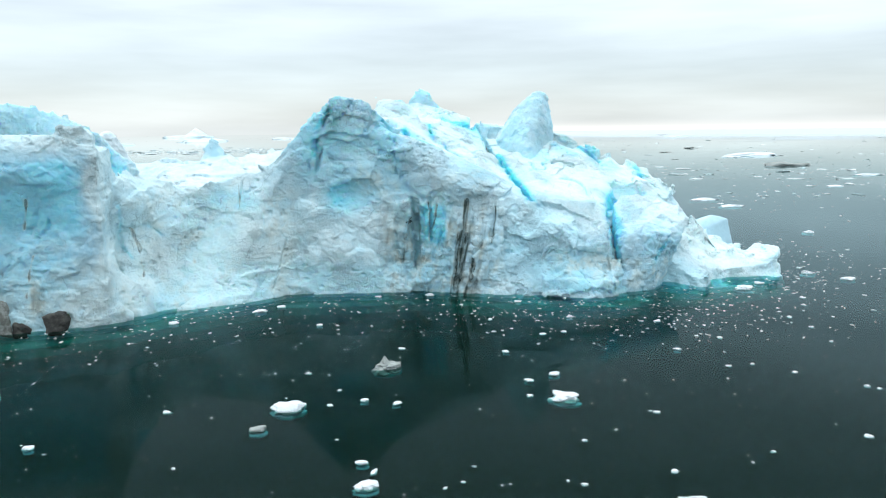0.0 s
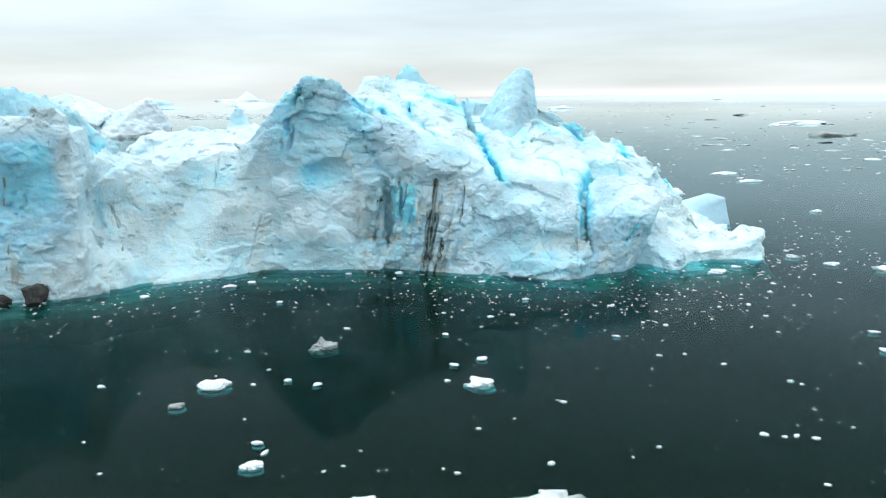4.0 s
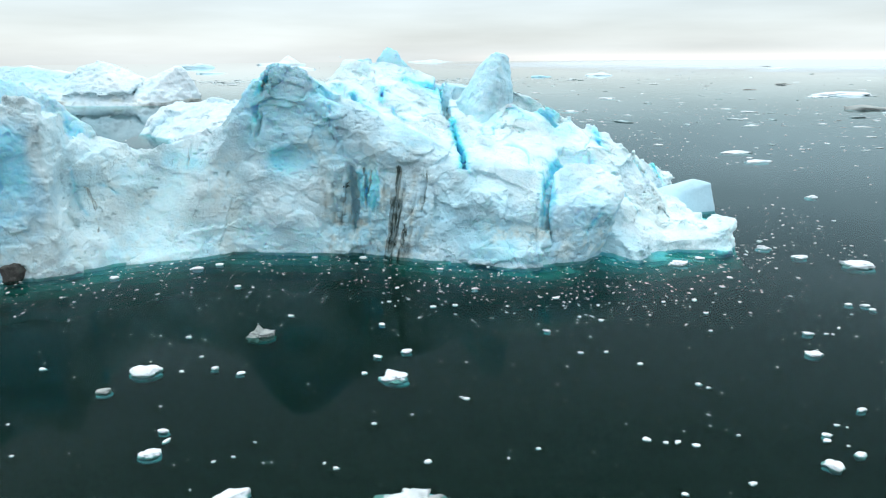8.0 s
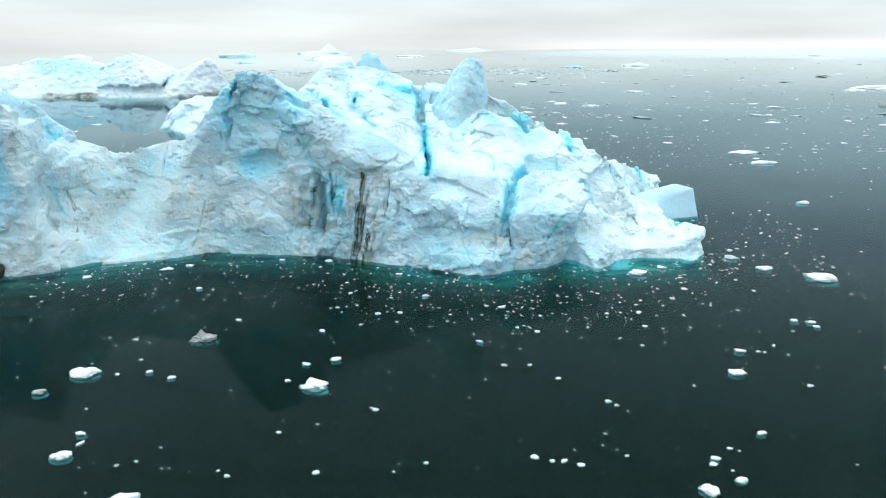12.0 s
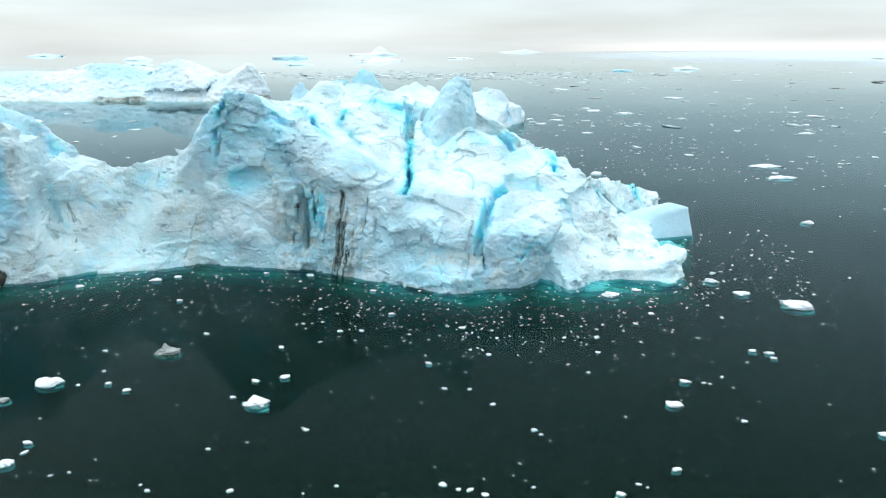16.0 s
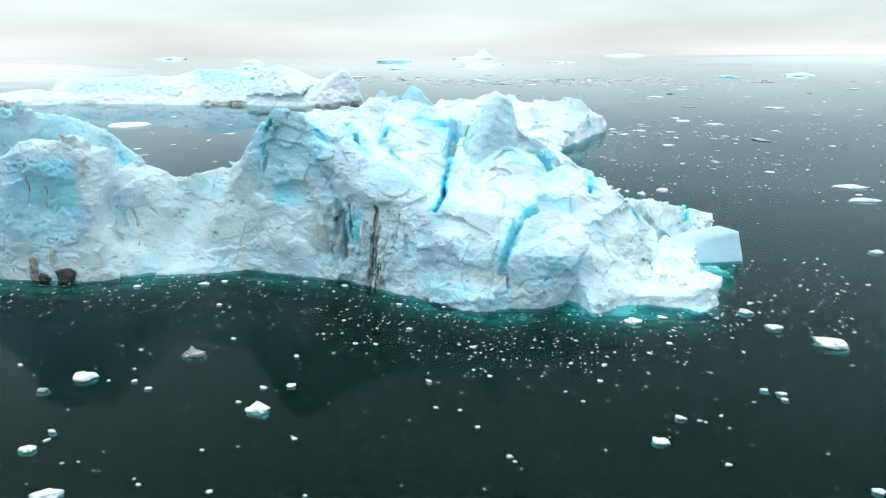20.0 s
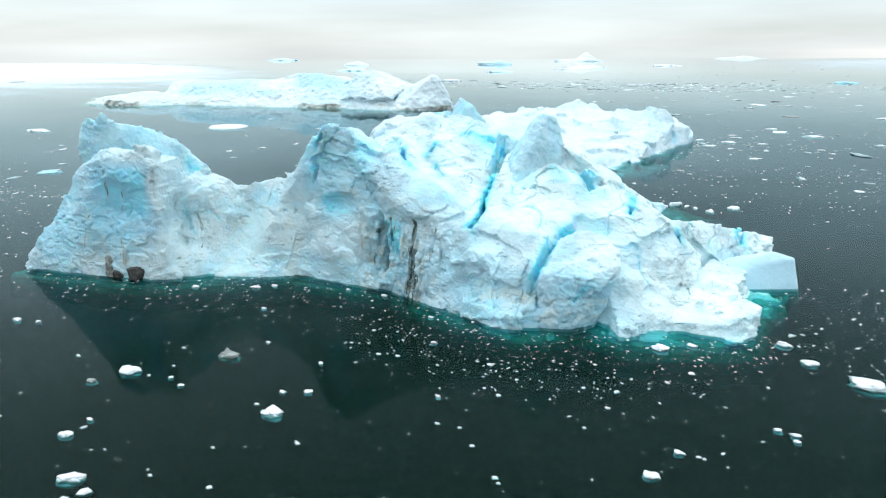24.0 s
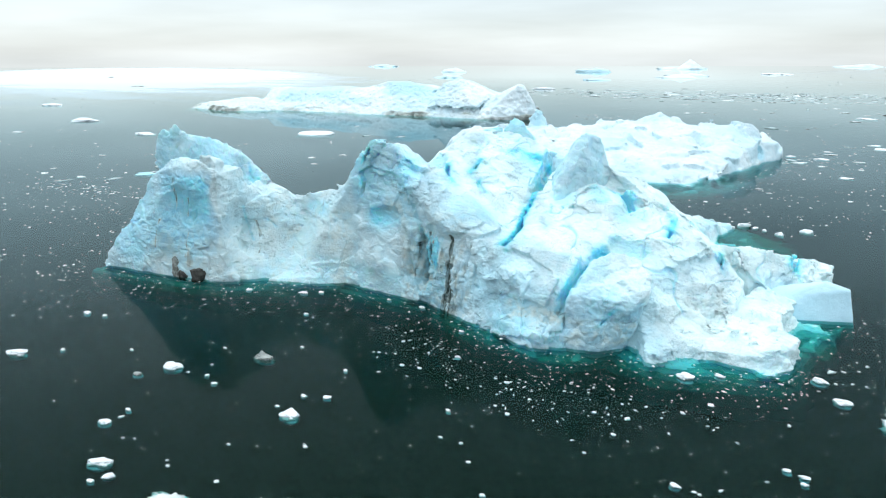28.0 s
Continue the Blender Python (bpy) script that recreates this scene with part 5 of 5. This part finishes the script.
def growler(x, y, size, turn, seed, label, name="ice_floe", flat=0.16, material=None, detail=3, group="", shelf=True, jag=0.28, blue=0.0, peak=0.0):
    size *= 0.74 if size < 8 else 0.84
    ob = thing(name, label, "ice floe" if name == "ice_floe" else "iceberg", (x, y, 0), group)
    me = blob_mesh(name, size, flat, seed, material or ICE_SMALL, detail, jag, blue=blue, peak=peak)
    top = part_mesh("body", me, ob)
    top.matrix_parent_inverse = Matrix()
    top.location.z = -flat * size * (0.42 if name == "iceberg" else 0.24 if size < 6 else 0.32)
    if shelf:
        under = blob_mesh("submerged_foot", size * 1.02, flat * 0.5, seed + 500, ICE_SMALL, max(2, detail - 1), 0.2, blue=0.9)
        low_part = part_mesh("submerged_foot", under, ob, "ice foot seen through the water")
        low_part.matrix_parent_inverse = Matrix()
        low_part.location.z = -flat * size * 0.6 - 0.26
    ob.rotation_euler.z = radians(turn)
    return ob


NEAR = [(-14.6, 62.0, 4.2, 10), (11.6, 62.3, 3.6, -15), (-7.6, 63.2, 1.2, 0), (-4.5, 62.2, 1.2, 30), (8.9, 67.3, 1.3, -20), (11.9, 68.9, 1.6, 0),
        (-6.5, 46.9, 2.5, 10), (-7.0, 50.5, 1.4, 0), (-6.0, 49.0, 1.0, 60), (-34.6, 55.1, 1.3, 0), (-39.0, 50.3, 4.2, 15), (-48.3, 66.2, 2.4, -25),
        (-44.2, 67.3, 1.6, 10), (2.3, 41.6, 3.6, 35), (48.4, 49.1, 2.0, -35), (77.1, 105.6, 6.0, -20), (49.8, 105.0, 3.9, -30), (66.1, 115.2, 3.2, -20)]
MIDDLE = [(56.0, 71.1, 2.4, -20), (41.7, 62.9, 0.9, 0), (55.1, 58.6, 1.3, 20), (34.6, 52.1, 0.85, 0), (38.5, 51.4, 0.85, 0), (51.4, 50.9, 1.3, 30), (50.0, 53.9, 1.15, 0),
          (57.8, 77.0, 1.7, 0), (75.9, 69.0, 1.5, 0), (31.0, 69.8, 0.8, 0), (92.2, 160.0, 3.6, 10), (69.8, 109.6, 2.9, 0), (69.1, 87.1, 1.5, 0),
          (-25.6, 61.8, 1.0, 0), (19.0, 58.3, 0.85, 0), (36.9, 67.3, 0.8, 0), (42.5, 62.2, 0.6, 20)]
SMALL = [(8.4, 63.1, 1.0, 20), (11.1, 53.1, 0.6, 0), (5.8, 40.9, 1.7, 50), (5.0, 39.1, 1.4, 10), (9.3, 46.0, 0.75, 0), (27.7, 75.9, 1.2, -30), (13.5, 83.3, 1.0, 0), (7.7, 90.6, 1.0, 40), (12.9, 99.9, 1.4, 0),
         (18.6, 90.8, 1.3, 15), (7.9, 76.7, 1.1, -20), (16.3, 84.0, 0.95, 0), (16.5, 47.4, 0.8, 30), (53.9, 108.2, 2.1, -10), (48.0, 83.2, 0.85, 0), (43.6, 87.1, 0.75, 20), (47.8, 88.0, 0.95, 70),
         (29.6, 87.7, 1.0, 0), (34.5, 79.8, 0.85, 0), (53.1, 93.9, 1.0, -20), (55.5, 98.3, 1.0, 0), (46.9, 77.2, 0.7, 0), (59.9, 77.1, 0.75, 10), (62.2, 79.0, 0.75, 60), (67.2, 87.4, 1.4, -15),
         (69.4, 85.7, 1.2, 0), (-35.0, 92.6, 1.7, 10), (-14.0, 71.2, 0.85, 0), (-10.2, 66.0, 0.75, 30), (-17.7, 45.8, 0.55, 0), (0.6, 47.0, 0.55, 0), (-0.8, 46.2, 0.55, 40), (-4.1, 78.9, 1.0, -10),
         (-24.5, 97.9, 2.2, 20), (-21.9, 100.3, 1.6, 0), (-15.1, 89.9, 1.2, 30), (-7.9, 105.0, 1.6, 0), (0.1, 105.4, 1.8, -15), (36.1, 51.7, 0.65, 0), (37.1, 51.8, 0.8, 45), (42.5, 53.3, 0.55, 0),
         (41.3, 46.2, 0.8, 20), (35.9, 44.5, 0.7, 0), (51.6, 55.6, 0.65, 0), (49.6, 52.9, 1.0, 30), (25.4, 50.0, 0.6, 0), (33.8, 70.2, 0.75, 10), (62.8, 68.9, 0.85, 0)]
DISTANT = [(99.5, 237, 11, 0), (99.5, 216.5, 9, 15), (-190, 163, 11, 0), (-339, 252, 19, 0), (-471, 281, 34, 0), (-685, 355, 32, 0), (62, 415, 11, 0), (101, 543, 15, 0), (26, 373, 8, 0),
           (15, 640, 17, 0), (43, 319, 7, 0), (12, 376, 6, 0), (227, 341, 13, 0), (174, 281, 8, 0), (295, 591, 46, 5), (262, 560, 22, 0), (-459, 997, 46, 0), (-386, 2253, 90, 0)]
for n_ice, (x, y, size, turn) in enumerate(NEAR + MIDDLE + SMALL, 1):
    growler(x, y, size, turn, n_ice, "white rounded ice floe adrift on the dark water" if size > 2 else "small white lump of ice adrift on the dark water",
            flat=0.19 if size > 2 else 0.21, group="drifting ice", detail=4 if size > 2 else 3, jag=0.5, shelf=size > 1.05)
for n_ice, (x, y, size, turn) in enumerate(DISTANT, 200):
    growler(x, y, size, turn, n_ice, "flat snowy ice floe far out on the water", flat=0.085, group="distant floes", shelf=size < 20, jag=0.42, detail=4, blue=0.75 if (x, y) == (-190, 163) else 0.0)
growler(-5.6, 72.4, 3.7, 200, 71, "grey dirty lump of ice with a jagged top", flat=0.26, material=ICE_GREY, jag=0.6, detail=5, peak=0.36)
growler(-16.4, 57.4, 2.2, 20, 72, "greyish jagged lump of ice", flat=0.22, material=ICE_GREY, jag=0.5)
growler(15.9, 42.4, 5.6, 10, 73, "broad rough floe of greyish white ice", flat=0.11, material=ICE_RUBBLE, jag=0.95, detail=5)
growler(-251, 316, 29, 25, 74, "flat-topped snowy floe with steep sides", flat=0.11, jag=0.12, detail=4)
growler(237, 434, 26, 0, 75, "rough floe strewn with grey ice rubble", flat=0.12, material=ICE_GREY, jag=0.6)
for i, (x, y, size) in enumerate(((44, 537, 19), (25, 689, 18), (323, 795, 42), (252, 680, 26), (234, 761, 12), (730, 2000, 56), (-1094, 691, 36), (-1748, 1000, 46), (150, 330, 5), (-85, 205, 5))):
    growler(x, y, 0.62 * size, 20 * i, 80 + i, "dark sediment-laden piece of ice", flat=0.065, material=ICE_DARK if i % 3 == 1 else ICE_GREY, jag=0.95, detail=4, group="dark floes", shelf=False)
# boulders of ice in the inlet
for i, (x, y, size) in enumerate(((31.6, 211, 4.4), (27.8, 209.5, 3.0), (35, 210, 2.6), (37.6, 208.6, 2.2), (42, 206, 3.2), (29.4, 206.8, 3.2), (47.5, 213, 4.0), (25, 210.6, 2.0))):
    growler(x, y, size, 35 * i, 95 + i, "rounded white boulder of ice in the shallow inlet", flat=0.34, jag=0.5, group="ice boulders", shelf=False)
# bergs on the horizon
for i, (x, y, size, flat, peak, blue) in enumerate(((-2900, 3400, 230, 0.06, 0.0, 0.3), (-1432, 2094, 125, 0.09, 0.06, 0.1), (-1023, 2367, 150, 0.09, 0.02, 0.35), (-977, 3233, 260, 0.06, 0.16, 0.0),
                                                   (-430, 4500, 320, 0.03, 0.03, 0.1), (-545, 1930, 130, 0.05, 0.03, 0.0), (-590, 1480, 70, 0.06, 0.0, 0.3), (-510, 1752, 118, 0.05, 0.07, 0.0),
                                                   (78, 1118, 38, 0.07, 0.0, 0.7), (180, 1192, 62, 0.06, 0.05, 0.1), (-990, 1475, 95, 0.07, 0.02, 0.3), (660, 1700, 70, 0.05, 0.0, 0.1))):
    growler(x, y, size, 12, 120 + i, "distant white iceberg in the haze", name="iceberg", flat=flat * 1.6, jag=0.4, group="bergs on the horizon", shelf=False, material=ICE_FAR, blue=blue, peak=peak)


# ---------------------------------------------------------------- brash ice
def front_line(x):
    """Where the water meets the great berg's front."""
    return np.interp(x, (-80, -65, -52, -43, -34, -23, -10, 0, 8, 16, 27, 32, 37, 44, 52, 60, 63), (83, 86, 89, 93, 100, 107, 108, 107, 105, 103, 101, 103, 110, 107, 112, 113, 118))


def free(x, y):
    """Open water, clear of the great bergs."""
    if -82 < x < 64 and front_line(x) - 0.6 < y < 214:
        return y > 168 + (x < 0) * -45 and not (-20 < x < 34 and y < 212) and not (x > 34 and y < 190) or (x < -25 and y > 122) or (x > 61.5 and 126 < y < 136)
    if -126 < x < 12 and 240 < y < 404:
        return False
    return not (-560 < x < -185 and 388 < y < 620)


rng = random.Random(5)
PIECES = []
for k in range(14):
    bm = bmesh.new()
    for _ in range(13):
        a, r, h = rng.uniform(0, math.tau), rng.uniform(0.2, 0.6), rng.uniform(-0.5, 0.5)
        bm.verts.new((r * math.cos(a) * (1 - abs(h)) * 1.4, r * math.sin(a), h))
    made = bmesh.ops.convex_hull(bm, input=bm.verts)
    bmesh.ops.delete(bm, geom=[v for v in made["geom_interior"] if isinstance(v, bmesh.types.BMVert)], context="VERTS")
    bm.verts.index_update()
    PIECES.append((np.array([v.co for v in bm.verts], np.float32), np.array([[v.index for v in f.verts] for f in bm.faces], np.int32)))
    bm.free()


def scatter(count, pick, small, large):
    """Bits of ice: place, breadth, turn."""
    out = []
    while len(out) < count:
        x, y = pick()
        if free(x, y):
            out.append((x, y, small * (large / small) ** (rng.random() ** 3.8), rng.uniform(0, math.tau)))
    return out


def along_front():
    x = rng.uniform(-84, 66)
    return x, float(front_line(x)) - abs(rng.gauss(0, 12)) - 0.4


def before_block():
    return rng.gauss(32, 16), 90 + rng.gauss(0, 7)


def box(x0, x1, y0, y1):
    return lambda: (rng.uniform(x0, x1), rng.uniform(y0, y1))


def fan(r0, r1, a0, a1, power=1.6):
    """A stretch of open sea beyond, thinning outwards."""
    def pick():
        r, a = r0 + (r1 - r0) * rng.random() ** power, radians(rng.uniform(a0, a1))
        return 30 + r * math.sin(a), r * math.cos(a)
    return pick


def strip(x0, y0, x1, y1, wide):
    def pick():
        t = rng.random()
        return x0 + (x1 - x0) * t + rng.gauss(0, wide * 3), y0 + (y1 - y0) * t + rng.gauss(0, wide)
    return pick


bits = scatter(3000, along_front, 0.085, 0.75) + scatter(1100, before_block, 0.075, 0.6) + scatter(1700, box(-90, 120, 24, 100), 0.07, 0.45)
bits += scatter(650, box(60, 200, 95, 300), 0.2, 1.8) + scatter(550, box(-10, 230, 215, 460), 0.3, 3.4) + scatter(260, box(56, 84, 105, 150), 0.2, 0.8) + scatter(500, box(-20, 90, 205, 300), 0.25, 1.3)
bits += scatter(420, strip(-190, 126, -140, 139, 5), 0.25, 1.8) + scatter(300, strip(-175, 110, -120, 112, 9), 0.25, 1.4)
bits += scatter(260, strip(8, 300, 20, 380, 5), 0.3, 1.6)
bits += scatter(550, box(-360, -70, 60, 330), 0.25, 1.6) + scatter(260, box(-110, -78, 66, 130), 0.2, 0.9)
bits += scatter(1700, fan(260, 1700, -75, 42), 0.6, 8.0) + scatter(1500, fan(350, 2600, -10, 46), 0.9, 14.0)
bits += scatter(1500, strip(-310, 880, -190, 900, 50), 1.0, 16.0) + scatter(1500, strip(-200, 930, -60, 1020, 48), 1.0, 16.0) + scatter(300, strip(-190, 560, -60, 470, 8), 0.8, 3.5)
verts, faces, n = [], [], 0
for x, y, size, turn in bits:
    co, fc = PIECES[rng.randrange(14)]
    c, s = math.cos(turn) * size, math.sin(turn) * size
    sy, sz = rng.uniform(0.3, 0.9), rng.uniform(0.16, 0.42)
    verts.append(np.stack([x + co[:, 0] * c - co[:, 1] * s * sy, y + co[:, 0] * s + co[:, 1] * c * sy, co[:, 2] * min(size * sz, 0.25 + 0.08 * size) + 0.03 * min(size, 1.5)], 1))
    faces.append(fc + n)
    n += len(co)
verts, faces = np.concatenate(verts).astype(np.float32), np.concatenate(faces)


def bit_material():
    k = Mat("brash_ice")
    rnd = k.t.nodes.new("ShaderNodeNewGeometry").outputs["Random Per Island"]
    base = k.mix(k.span(rnd, 0.0, 0.6), (0.40, 0.55, 0.56, 1), (0.84, 0.91, 0.91, 1))
    p = k.node("ShaderNodeBsdfPrincipled", Base_Color=base, Roughness=0.6, Normal=k.bump(k.noise(9.0, 3.0), 0.4, 0.05))
    return k.done(p.outputs[0])


me = bpy.data.meshes.new("brash_ice")
me.vertices.add(len(verts))
me.loops.add(faces.size)
me.polygons.add(len(faces))
me.vertices.foreach_set("co", verts.ravel())
me.loops.foreach_set("vertex_index", faces.ravel())
me.polygons.foreach_set("loop_start", np.arange(0, faces.size, 3, dtype=np.int32))
me.update(calc_edges=True)
BRASH = bit_material()
me.materials.append(BRASH)
tagged(new("brash_ice", me), "thousands of small white bits of ice strewn over the water", "brash ice", kind="stuff")
